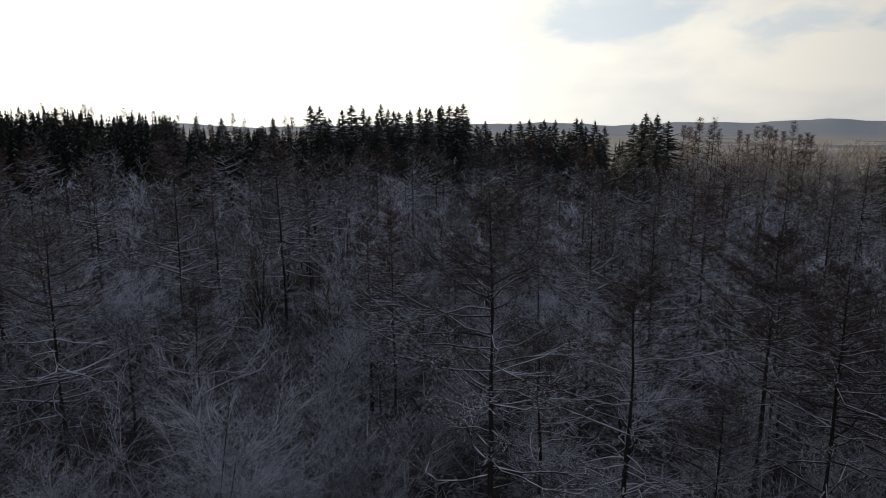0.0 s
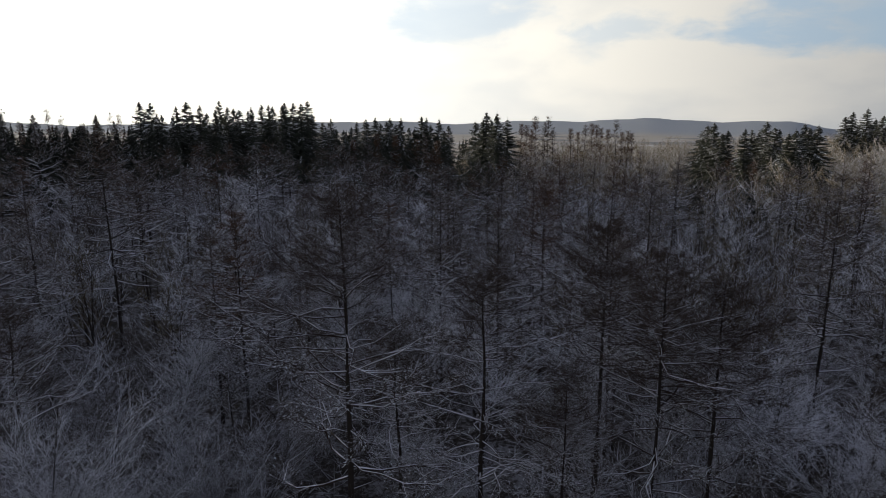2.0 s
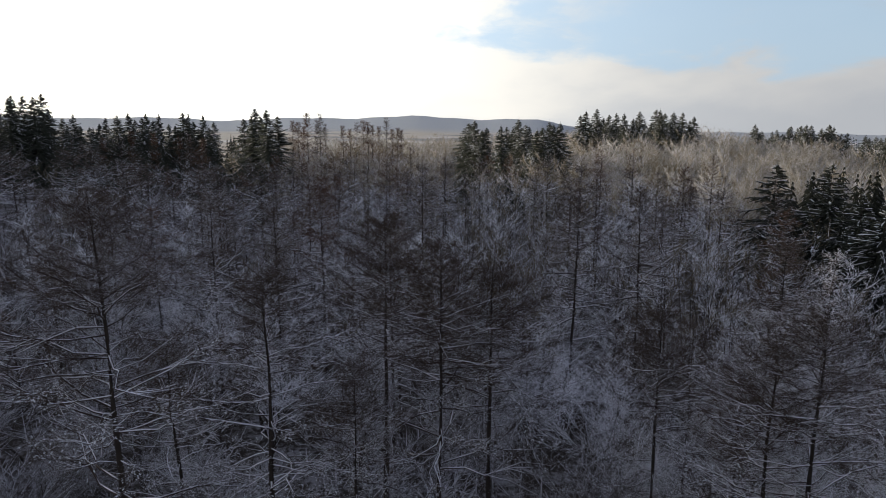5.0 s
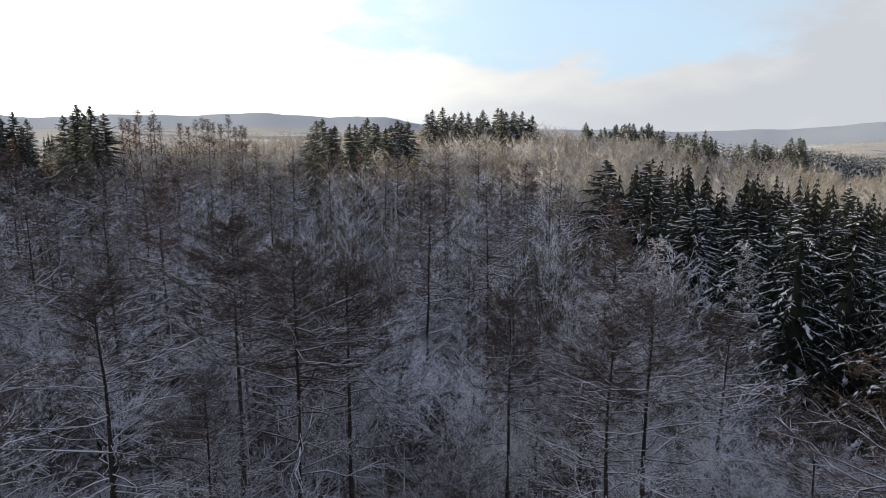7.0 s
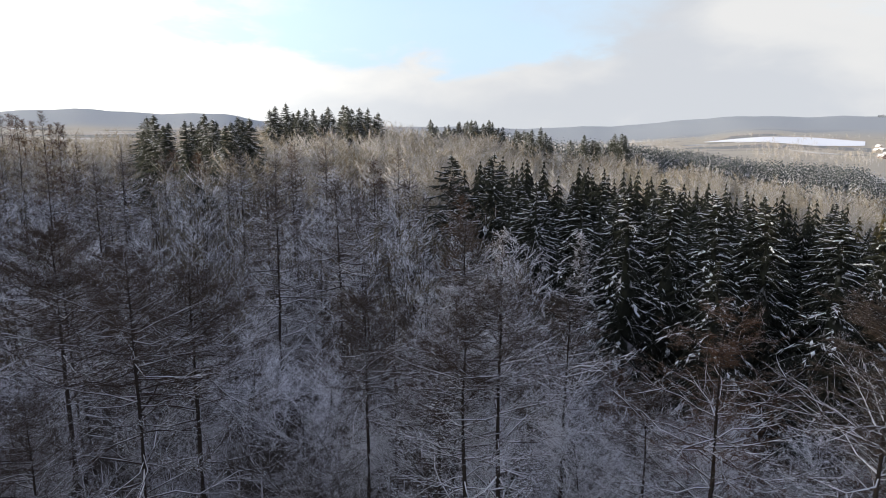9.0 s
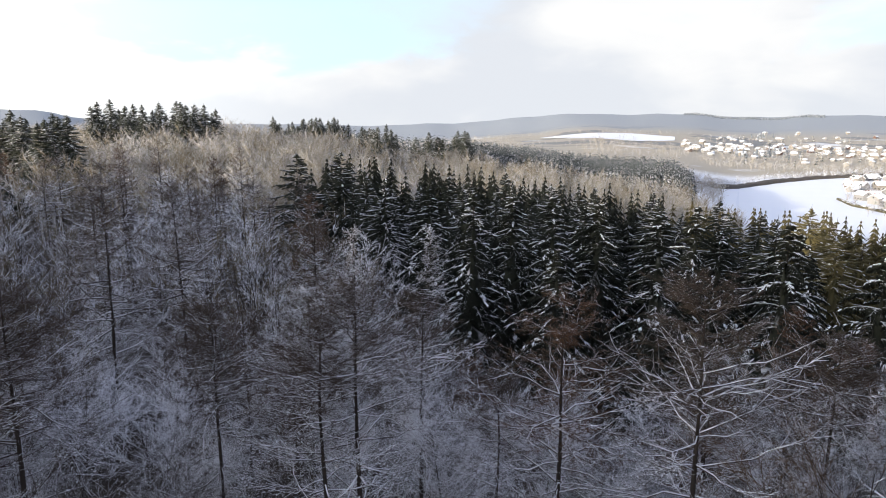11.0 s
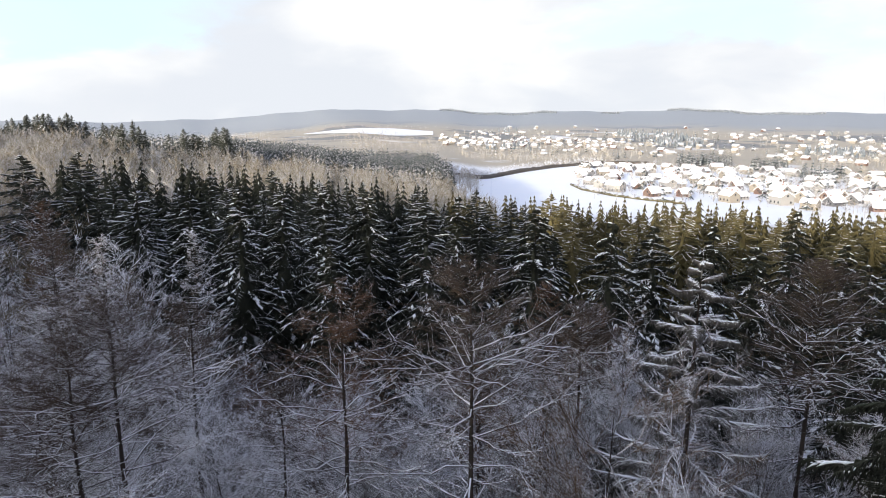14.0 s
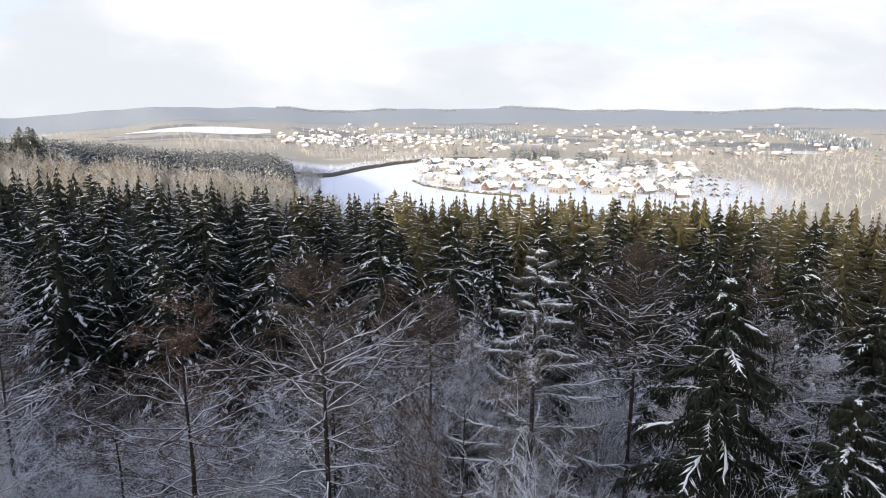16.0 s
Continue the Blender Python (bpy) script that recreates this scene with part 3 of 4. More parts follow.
    spikes(gb, pts[-1:] - (0, 0, 0.06 * h), pts[-1:] + (0, 0, 0.015 * h), 0.025 * fat + 0.02, 5)
    laden = np.where(heavy)[0]
    if fat < 2:
        m = (heavy[:, None] & (t > 0.45) & (rng.random(t.shape) < 0.6)).ravel()
        ll = l2[m][:, None]
        c = p[m] + out[m] * ll * rng.uniform(0.35, 0.6, ll.shape)
        c[:, 2] += 0.035 * fat + 0.02 * ll[:, 0]
        lumps(gn, c, out[m], ll * rng.uniform(0.3, 0.55, ll.shape), (0.020 + 0.014 * ll) * fat ** 0.5 * rng.uniform(0.6, 1.3, ll.shape), 0.03 * fat ** 0.5)
    ss = np.clip(np.linspace(0.4, 0.97, snow_seg) + rng.normal(0, 0.04, (len(laden), snow_seg)), 0, 1)
    q, qd = along(path[laden], ss)
    size = ((0.06 + 0.028 * ln[laden]) if fat > 1 else (0.045 + 0.014 * ln[laden]))[:, None] * fat ** 0.5 * rng.uniform(0.5, 1.5, ss.shape)
    q = q + np.cross(qd / np.linalg.norm(qd, axis=2, keepdims=True), (0, 0, 1.0)) * (rng.normal(0, 0.5, ss.shape) * size)[..., None]
    q[..., 2] += 0.035 * fat
    qd = qd / np.linalg.norm(qd, axis=2, keepdims=True) + rng.normal(0, 0.18, q.shape)
    size = size.reshape(-1, 1)
    run = size * 1.7 if fat > 2 else np.repeat(ln[laden], snow_seg)[:, None] * 0.38 / snow_seg
    lumps(gn, q.reshape(-1, 3), qd.reshape(-1, 3), run * rng.uniform(0.7, 1.3, size.shape), size * rng.uniform(0.45, 0.8, size.shape), size * 0.35)
    return [("trunk", trunk.mesh(name + "_trunk", BARK), ""),
            ("foliage", gb.mesh(name + "_foliage", needle), "dark green drooping needle boughs"),
            ("snow", gn.mesh(name + "_snow", SNOW_MAT), "white snow lying on the boughs")]


def bough_meshes(name, rng, h, whorls, per, fans, hang, fat, snowy, needle, reach=0.3, power=0.85, droop=1.15, curl=0.12, core=0.3, cap=0.62):
    """Trunk, boughs with hanging twigs, and snow along the boughs of an old spruce."""
    pts = trunk_line(rng, h, 5, 0.004)
    trunk = trunk_geo(pts, 0.0105 * h, 6)
    n = whorls * per
    u = np.repeat(1 - (1 - (np.arange(whorls) + 0.5) / whorls) ** 1.25, per) + rng.normal(0, 0.3 / whorls, n)
    u = np.clip(u, 0, 0.992)
    z = h * (0.07 + 0.92 * u)
    base = np.column_stack([np.interp(z, pts[:, 2], pts[:, 0]), np.interp(z, pts[:, 2], pts[:, 1]), z])
    az = np.tile(np.arange(per) * 6.283 / per, whorls) + np.repeat(rng.uniform(0, 6.283, whorls), per) + rng.normal(0, 0.25, n)
    ln = h * (reach * (1 - u) ** power * rng.uniform(0.68, 1.12, n) + 0.006)
    rise = 0.26 + 0.36 * u + rng.normal(0, 0.08, n)
    drop = droop * (1 - 0.4 * u) + rng.normal(0, 0.1, n)
    s = np.linspace(0, 1, 8)
    aa = az[:, None] + rng.normal(0, 0.16, (n, 1)) * s
    zz = ln[:, None] * (rise[:, None] * s - drop[:, None] * s ** 1.75 + (curl * (1 - 0.7 * u))[:, None] * s ** 4)
    path = base[:, None] + np.stack([np.cos(aa) * ln[:, None] * s, np.sin(aa) * ln[:, None] * s, zz], 2)
    heavy = np.sin(az * 2 + u * 5) + np.sin(u * 19 + az) + rng.normal(0, 0.9, n)
    heavy = heavy > np.quantile(heavy, 1 - snowy)
    gb, gn = Geo(), Geo()
    chain(gb, path, np.tile(0.045 * fat * (1.15 - s), (n, 1)), 3)
    t = np.clip(np.linspace(0.1, 1.0, fans) + rng.normal(0, 0.03, (n, fans)), 0, 1)
    p, d = along(path, t)
    d = d / np.linalg.norm(d, axis=2, keepdims=True)
    side = np.cross(d, (0, 0, 1.0))
    sign = np.where(np.arange(fans) % 2 == 0, 1.0, -1.0)[None, :, None]
    out = d * 0.7 + side * sign * rng.uniform(0.5, 0.95, (n, fans, 1)) + rng.normal(0, 0.1, d.shape)
    out[..., 2] -= 0.16
    l2 = ln[:, None] * 0.27 * (1.1 - 0.75 * t) * rng.uniform(0.7, 1.25, t.shape) + 0.10
    out, p, l2 = unit(out.reshape(-1, 3)), p.reshape(-1, 3), l2.ravel()
    spikes(gb, p, p + out * l2[:, None], (0.028 + 0.022 * l2) * fat)
    f = rng.uniform(0.0, 0.95, (len(p), hang))
    p3 = (p[:, None] + out[:, None] * (l2[:, None] * f)[..., None]).reshape(-1, 3)
    d3 = np.repeat(out, hang, 0) * 0.28 + rng.normal(0, 0.2, (len(p3), 3))
    d3[:, 2] -= 1.0
    l3 = rng.uniform(0.2, 0.72, len(p3)) * np.repeat(np.repeat(0.35 + 0.65 * (1 - u) ** 0.6, fans), hang)
    spikes(gb, p3, p3 + unit(d3) * l3[:, None], 0.030 * fat)
    cz = np.linspace(0.05, 0.86, 10)
    mid = np.column_stack([np.interp(cz * h, pts[:, 2], pts[:, 0]), np.interp(cz * h, pts[:, 2], pts[:, 1]), cz * h])
    gc = Geo()
    chain(gc, mid[None], (h * (core * reach * (0.88 - cz) + 0.0005))[None], 8)
    cv, cf = gc.arrays()
    cv[:, :2] += (cv[:, :2] - np.repeat(mid[:, :2], 8, 0)) * rng.uniform(-0.6, 0.4, (len(cv), 1))
    cv[:, 2] += rng.normal(0, 0.015 * h, len(cv))
    gb.put(cv, cf)
    spikes(gb, pts[-1:] - (0, 0, 0.05 * h), pts[-1:] + (0, 0, 0.02 * h), 0.03 * fat + 0.02, 5)
    laden = np.where(heavy)[0]
    if fat <= 1:        # a broken line of snow along each laden bough
        q, _ = along(path[laden], np.linspace(0.30, 0.99, 7)[None].repeat(len(laden), 0))
        q[..., 2] += 0.055 * fat
        q += rng.normal(0, 0.035, q.shape)
        size = cap * (0.030 + 0.020 * ln[laden])[:, None] * fat ** 0.5 * np.array((0.3, 0.8, 1.0, 1.15, 1.1, 0.8, 0.3)) * rng.uniform(0.1, 1.5, (len(laden), 7))
        chain(gn, q, size, 4)
    else:               # broad pads of snow on the outer half
        at = np.clip(np.linspace(0.42, 0.97, 4) + rng.normal(0, 0.05, (len(laden), 4)), 0, 1)
        q, qd = along(path[laden], at)
        qd = (qd / np.linalg.norm(qd, axis=2, keepdims=True) + rng.normal(0, 0.22, q.shape)).reshape(-1, 3)
        q = q + np.cross(qd, (0, 0, 1.0)).reshape(q.shape) * (rng.normal(0, 0.05, at.shape) * ln[laden][:, None])[..., None]
        q[..., 2] += 0.05 * fat
        run = (np.repeat(ln[laden], 4) * rng.uniform(0.05, 0.125, at.size))[:, None]
        lumps(gn, q.reshape(-1, 3), qd, run, run * rng.uniform(0.3, 0.6, run.shape), 0.05 + 0.1 * run)
    m = (heavy[:, None] & (t > 0.3) & (rng.random(t.shape) < (0.25 if fat <= 1 else 0.5))).ravel()
    ll = l2[m][:, None]
    c = p[m] + out[m] * ll * rng.uniform(0.3, 0.6, ll.shape)
    c[:, 2] += 0.045 * fat + 0.015 * ll[:, 0]
    lumps(gn, c, out[m], ll * rng.uniform(0.3, 0.55, ll.shape), (0.022 + 0.02 * ll) * fat ** 0.5 * rng.uniform(0.6, 1.3, ll.shape), 0.032 * fat ** 0.5)
    return [("trunk", trunk.mesh(name + "_trunk", BARK), ""),
            ("foliage", gb.mesh(name + "_foliage", needle), "dark green drooping needle boughs"),
            ("snow", gn.mesh(name + "_snow", SNOW_MAT), "white snow lying along the boughs")]


def seedling(kind, meshes):
    """One tree of a kind, to be copied: it stands at the foot of its own trunk."""
    root = new(kind)
    limb = None
    for nm, me, lab in meshes:
        ob = part(nm, me, limb if nm == "branchlet" else root, lab)
        if nm == "limb":
            limb = ob
        if nm in ("crown", "lower_crown", "branchwork", "upper_branchwork", "foliage", "snow", "branchlet"):
            tagged(ob, kind="stuff")
    return root


rng = np.random.default_rng(7)
LARCH_NEAR = [larch_meshes("larch_near", rng, 20, 78, 24, 9, 0.85, m, lo, re, own=12, full=2.9) for m, lo, re in
              ((TWIG, 0.40, 0.28), (TWIG, 0.44, 0.26), (RED_TWIG, 0.38, 0.23), (TWIG, 0.44, 0.24), (SNOW_TWIG, 0.38, 0.25))]
LARCH_NEAR += [larch_meshes("larch_near", rng, 20, 76, 22, 8, 0.85, m, 0.38, re, own=14, full=2.9, limb_mat=WHITE_LIMB) for m, re in ((TWIG, 0.235), (RED_TWIG, 0.21))]
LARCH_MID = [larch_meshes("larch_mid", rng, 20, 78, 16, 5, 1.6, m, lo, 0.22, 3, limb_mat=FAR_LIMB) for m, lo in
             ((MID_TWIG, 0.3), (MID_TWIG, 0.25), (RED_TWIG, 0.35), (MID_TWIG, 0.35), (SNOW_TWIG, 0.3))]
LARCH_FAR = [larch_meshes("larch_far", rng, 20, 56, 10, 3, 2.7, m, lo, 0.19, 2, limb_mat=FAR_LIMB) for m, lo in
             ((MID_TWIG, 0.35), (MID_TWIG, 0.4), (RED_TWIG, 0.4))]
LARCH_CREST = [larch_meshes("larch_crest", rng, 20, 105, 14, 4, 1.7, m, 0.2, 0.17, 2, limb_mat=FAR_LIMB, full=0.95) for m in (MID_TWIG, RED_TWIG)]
FROST_NEAR = [bare_meshes("frosted_near", rng, 14, st, 28, 0.85, m, 0.6, 0.9, 13, 13) for st, m in ((1, FROST), (2, FROST), (3, WHITE_FROST), (2, WHITE_FROST), (1, WHITE_FROST))]
FROST_MID = [bare_meshes("frosted_mid", rng, 14, st, 20, 1.6, m, 0.6, 0.9, 10, 9) for st, m in ((1, FROST), (2, FROST), (2, WHITE_FROST))]
FROST_FAR = [bare_meshes("frosted_far", rng, 14, st, 16, 2.8, m, 0.6, 0.9, 7, 5) for st, m in ((1, FROST), (2, FROST), (2, WHITE_FROST))]
BROWN_MID = [bare_meshes("bare_mid", rng, 16, st, 18, 2.0, BROWN, 0.26, 1.8, 6, 4) for st in (2, 4)]
BROWN_NEAR = [bare_meshes("rusty_near", rng, 16, st, 30, 0.9, RUST, 0.42, 1.2, 13, 12) for st in (1, 2)]
SPRUCE_NEAR = [bough_meshes("spruce_near", rng, 20, 24, 6, 34, 5, 1.0, 0.28, NEEDLE, 0.33, 0.8) for k in range(2)]
SPRUCE_MID = [bough_meshes("spruce_mid", rng, 20, 19, 6, 18, 4, 1.35, sn, NEEDLE, 0.33) for sn in (0.36, 0.26, 0.44)]
SPRUCE_WHITE = [bough_meshes("white_spruce", rng, 20, 12, 6, 64, 6, 0.5, 0.8, SWEPT, 0.31, 0.7, 1.0, 0.55, 0.02, 0.55)]
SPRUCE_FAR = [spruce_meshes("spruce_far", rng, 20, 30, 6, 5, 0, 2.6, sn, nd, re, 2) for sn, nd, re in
              ((0.2, NEEDLE, 0.40), (0.12, NEEDLE, 0.46), (0.2, NEEDLE_SUNLIT, 0.42), (0.1, NEEDLE_SUNLIT, 0.48))]
SPRUCE_CREST = [spruce_meshes("spruce_crest", rng, 20, wh, 7, 11, 0, 1.9, 0.12, CREST_NEEDLE, re, 3, 0.78) for wh, re in ((46, 0.33), (42, 0.38), (50, 0.28))]

LABELS = {
    "larch": "bare larch with dark trunk and snow-lined limbs in the wood",
    "frosted_tree": "leafless young tree whitened by hoarfrost among the larches",
    "bare_tree": "leafless brown broadleaved tree with upright stems",
    "spruce": "dark green spruce with snow on its drooping boughs",
    "skyline_spruce": "tall dark spruce in a row on the hill crest",
    "skyline_larch": "tall slim brown larch standing on the hill crest",
}
BY_LOOK = {
    ("larch", "reddish_twig"): "bare larch with a reddish-brown haze of twigs",
    ("larch", "snowy_twig"): "bare larch with limbs and twigs whitened by snow",
    ("frosted_tree", "hoarfrosted_twig"): "leafless tree thickly white with hoarfrost",
    ("spruce", "snow_fringed_needle"): "slender conifer with drooping boughs white with snow",
    ("skyline_larch", "reddish_twig"): "slim reddish larch standing on the hill crest",
    ("spruce", "sunlit_spruce_needle"): "plantation spruce with low sunlight put into its olive-green colour",
}
MODELS = {}


def plant(kind, meshes, x, y, height, base_height, sink=0.25, broad=1.0):
    """Stands a tree of a kind on the ground."""
    key = (kind, meshes[0][1].name)
    s = height / base_height
    wide = random.uniform(0.9, 1.2) if kind == "skyline_spruce" and x > 90 else random.uniform(0.75, 1.0) if kind == "skyline_spruce" else broad
    m = Matrix.Translation((x, y, gz(x, y) - sink)) @ Matrix.Rotation(random.uniform(0, 6.283), 4, "Z") \
        @ Matrix.Rotation(random.gauss(0, 0.015), 4, "X") @ Matrix.Diagonal((s * wide * random.uniform(0.9, 1.1), s * wide * random.uniform(0.9, 1.1), s, 1))
    if key not in MODELS:
        MODELS[key] = root = seedling(kind, meshes)
        root.matrix_basis = m
        look_key = (kind, meshes[1 if "spruce" in kind else -1][1].materials[0].name)
        tagged(root, BY_LOOK.get(look_key, LABELS[kind]), kind.replace("_", " ").replace("skyline ", ""), group=kind.replace("_", " ") + "s of the wood")
        return root
    root = MODELS[key]
    keep = root.scale.copy()
    root.scale = (1, 1, 1)
    ob = copy_thing(root, m)
    root.scale = keep
    return ob


# ---- trees: where they stand ----
STOOD = []


def free(x, y, gap):
    return all((x - p) ** 2 + (y - q) ** 2 > gap * gap for p, q in STOOD)


def stand(kind, a, d, height, model=None, broad=1.0):
    x, y = bearing(a, d)
    STOOD.append((x, y))
    if kind == "larch":
        pool, base = (LARCH_NEAR if d < 42 else LARCH_MID if d < 78 else LARCH_FAR), 20
        if model is None and a < 45:
            pool = [m for m in pool if m[-1][1].materials[0] is not SNOW_TWIG]
        if model is None and a > 72 and d < 42:
            pool = pool[3:]
        elif model is None and d < 32:
            pool = [m for m in pool if m[-1][1].materials[0] is not RED_TWIG]
    elif kind == "frosted_tree":
        pool, base = (FROST_NEAR if d < 42 else FROST_MID if d < 70 else FROST_FAR), 14
        if model is None and a > 48 and d < 42:
            pool = pool[2:] if a > 66 else pool[1:]
        elif model is None and a < (46 if d < 42 else 14) and d < 55:
            pool = pool[:2]
        elif model is None and d > 42:
            pool = pool + pool[-1:] * (5 if a > 10 else 1)
    elif kind == "bare_tree":
        pool, base = (BROWN_NEAR if d < 42 else BROWN_MID), 16
    elif kind == "skyline_larch":
        pool, base = LARCH_CREST, 20
    elif kind == "skyline_spruce":
        pool, base = SPRUCE_CREST, 20
    elif model == 9:
        pool, base = SPRUCE_WHITE, 20
    else:
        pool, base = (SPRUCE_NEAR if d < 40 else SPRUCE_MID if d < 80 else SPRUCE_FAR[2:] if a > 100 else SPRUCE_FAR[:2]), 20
    return plant(kind, pool[model % len(pool) if model is not None else random.randrange(len(pool))], x, y, height, base, broad=broad)


# the trees that stand out: kind, bearing, distance, height
for kind, a, d, h, model in (
        ("larch", 4.6, 25, 23.0, 0), ("larch", 16.8, 27, 20, 5), ("larch", 27.2, 33, 21.2, 3), ("larch", 32.2, 28, 20.7, 1),
        ("larch", 37.0, 30, 19.5, 3), ("larch", 44.4, 58, 21.5, 1), ("larch", 49.9, 60, 21.0, 3), ("larch", 30.8, 70, 20.8, 0), ("larch", 28.0, 46, 18.6, 1),
        ("larch", -14.0, 72, 23.0, 1), ("larch", -22.5, 60, 22, 3), ("larch", -28.2, 78, 21.5, 0), ("larch", -5.1, 60, 19.7, 4), ("larch", -31.8, 45, 20, 0),
        ("larch", 13.1, 55, 19.6, 3), ("larch", 18.1, 55, 19.4, 0), ("larch", 22.0, 62, 20, 2),
        ("larch", 52.0, 30, 18, 3), ("larch", 60.8, 25, 19.0, 5), ("larch", 64.6, 25, 20.0, 5), ("larch", 70.2, 33, 17.8, 5),
        ("larch", 83.4, 25, 20.3, 6), ("larch", 96.2, 24, 21.8, 5), ("bare_tree", 107.8, 23, 19.3, 0),
        ("spruce", 114.2, 31, 21.2, 9), ("larch", 123.4, 33, 21.0, 3),
        ("spruce", 130.6, 22, 22.2, 0), ("spruce", 140.3, 18.5, 20.0, 1),
        ("frosted_tree", -23.5, 29, 16.3, 3), ("frosted_tree", -13, 27, 12.5, 0), ("frosted_tree", -29, 26, 13.5, 1),
        ("frosted_tree", 57.6, 41.5, 14, 2), ("frosted_tree", 60.2, 41, 15.2, 3), ("frosted_tree", 66, 40, 14, 2), ("frosted_tree", 73.4, 34, 14.5, 4),
        ("frosted_tree", 90, 31, 14, 3), ("frosted_tree", 102, 31, 14.5, 2), ("frosted_tree", 119.0, 22.5, 17.0, 4), ("frosted_tree", 104, 26, 13, 1),
        ("bare_tree", 54.5, 62, 19, 1), ("bare_tree", 57, 66, 19, 1), ("bare_tree", 52.5, 68, 19, 0), ("bare_tree", 60, 70, 17, 1)):
    stand(kind, a, d, h, model)


def block_edges(a):
    """Near and far edge of the spruce plantation at bearing a."""
    near = np.interp(a, (57, 60, 66, 72, 78, 90, 96, 104, 110, 118, 145), (128, 112, 86, 66, 56, 55, 55, 53, 50, 47, 36))
    far = np.interp(a, (57, 60, 66, 75, 85, 95, 145), (130, 140, 155, 165, 160, 165, 178))
    return near, far


def scatter(step, seed, lo, hi, d0, d1):
    """Jittered places between two bearings and distances."""
    r = random.Random(seed)
    n = int(d1 / step) + 1
    for i in range(-n, n + 1):
        for j in range(-n, n + 1):
            x, y = (i + r.uniform(-0.42, 0.42)) * step, (j + r.uniform(-0.42, 0.42)) * step
            d, a = math.hypot(x, y), math.degrees(math.atan2(x, y))
            if a < -110:
                a += 360
            roll = r.random()
            if d0 < d < d1 and lo < a < hi:
                yield x, y, a, d, roll, r


# front of the plantation: broad spruces that stand free
for a, d, h in ((59.6, 105, 20.8), (63.2, 108, 21), (67.0, 88, 19.5), (71.0, 78, 19.6), (75.0, 68, 20.2), (78.6, 74, 19.4), (82.0, 64, 20.7), (85.8, 68, 20.4),
                (91.0, 60, 20.2), (95.6, 64, 18.5), (100.7, 54, 20.5), (107.1, 46, 20.6), (111, 57, 19), (118.5, 50, 19.0), (126.5, 47, 19), (135.8, 42, 20.1), (141, 38, 18.5)):
    stand("spruce", a, d, h, broad=1.12)

# plantation: the nearer trees one by one, the rest of it below as one wood
for x, y, a, d, roll, r in scatter(7.2, 3, 57, 146, 30, 122):
    near, far = block_edges(a)
    if near < d < min(far, 120) and free(x, y, 5.6):
        if a > 108 and d < 60 and roll < 0.35:
            stand("larch", a, d, r.uniform(14, 18))
        else:
            stand("spruce", a, d, r.uniform(15.0, 20.5))

# white frosted trees and larches along the plantation's near edge
for x, y, a, d, roll, r in scatter(4.2, 21, 93, 126, 25, 46):
    if d < block_edges(a)[0] - 3 and free(x, y, 2.9):
        if roll < 0.62 or 107 < a < 118:
            stand("frosted_tree", a, d, r.uniform(12.5, 16) * (0.72 if 108 < a < 117 and d < 33 else 1), 1 + r.randrange(4))
        else:
            stand("larch", a, d, r.uniform(15, 18), r.randrange(7))

# mixed larch wood round about
for x, y, a, d, roll, r in scatter(4.9, 5, -46, 150, 18, 135):
    near, _ = block_edges(a)
    if a > 57 and d > near - 3 or not free(x, y, 3.2):
        continue
    if d > 95 and 30 < a < 57 and roll < 0.35 or 50.5 < a < 58.5 and 43 < d < 62:
        continue
    low = 0.62 if 71 < a < 93 and d > 36 else 1.0      # only young growth before the plantation here
    frosty = 0.78 if d < 44 else 0.66 if d < 90 else 0.5
    if roll < frosty:
        stand("frosted_tree", a, d, r.uniform(9.5, 14) * low * (0.85 if d < 26 else 1))
    elif roll < frosty + (0.12 if a < 35 else 0.25) and d > 50:
        stand("bare_tree", a, d, r.uniform(13, 17))
    else:
        stand("larch", a, d, r.uniform(15.5, 19.5) * low * (0.85 if d < 26 else 1))

# low growth under the drone
for x, y, a, d, roll, r in scatter(4.6, 9, -110, 250, 3, 18):
    if free(x, y, 3.0):
        stand("frosted_tree", a, d, r.uniform(7, 10), r.randrange(2))

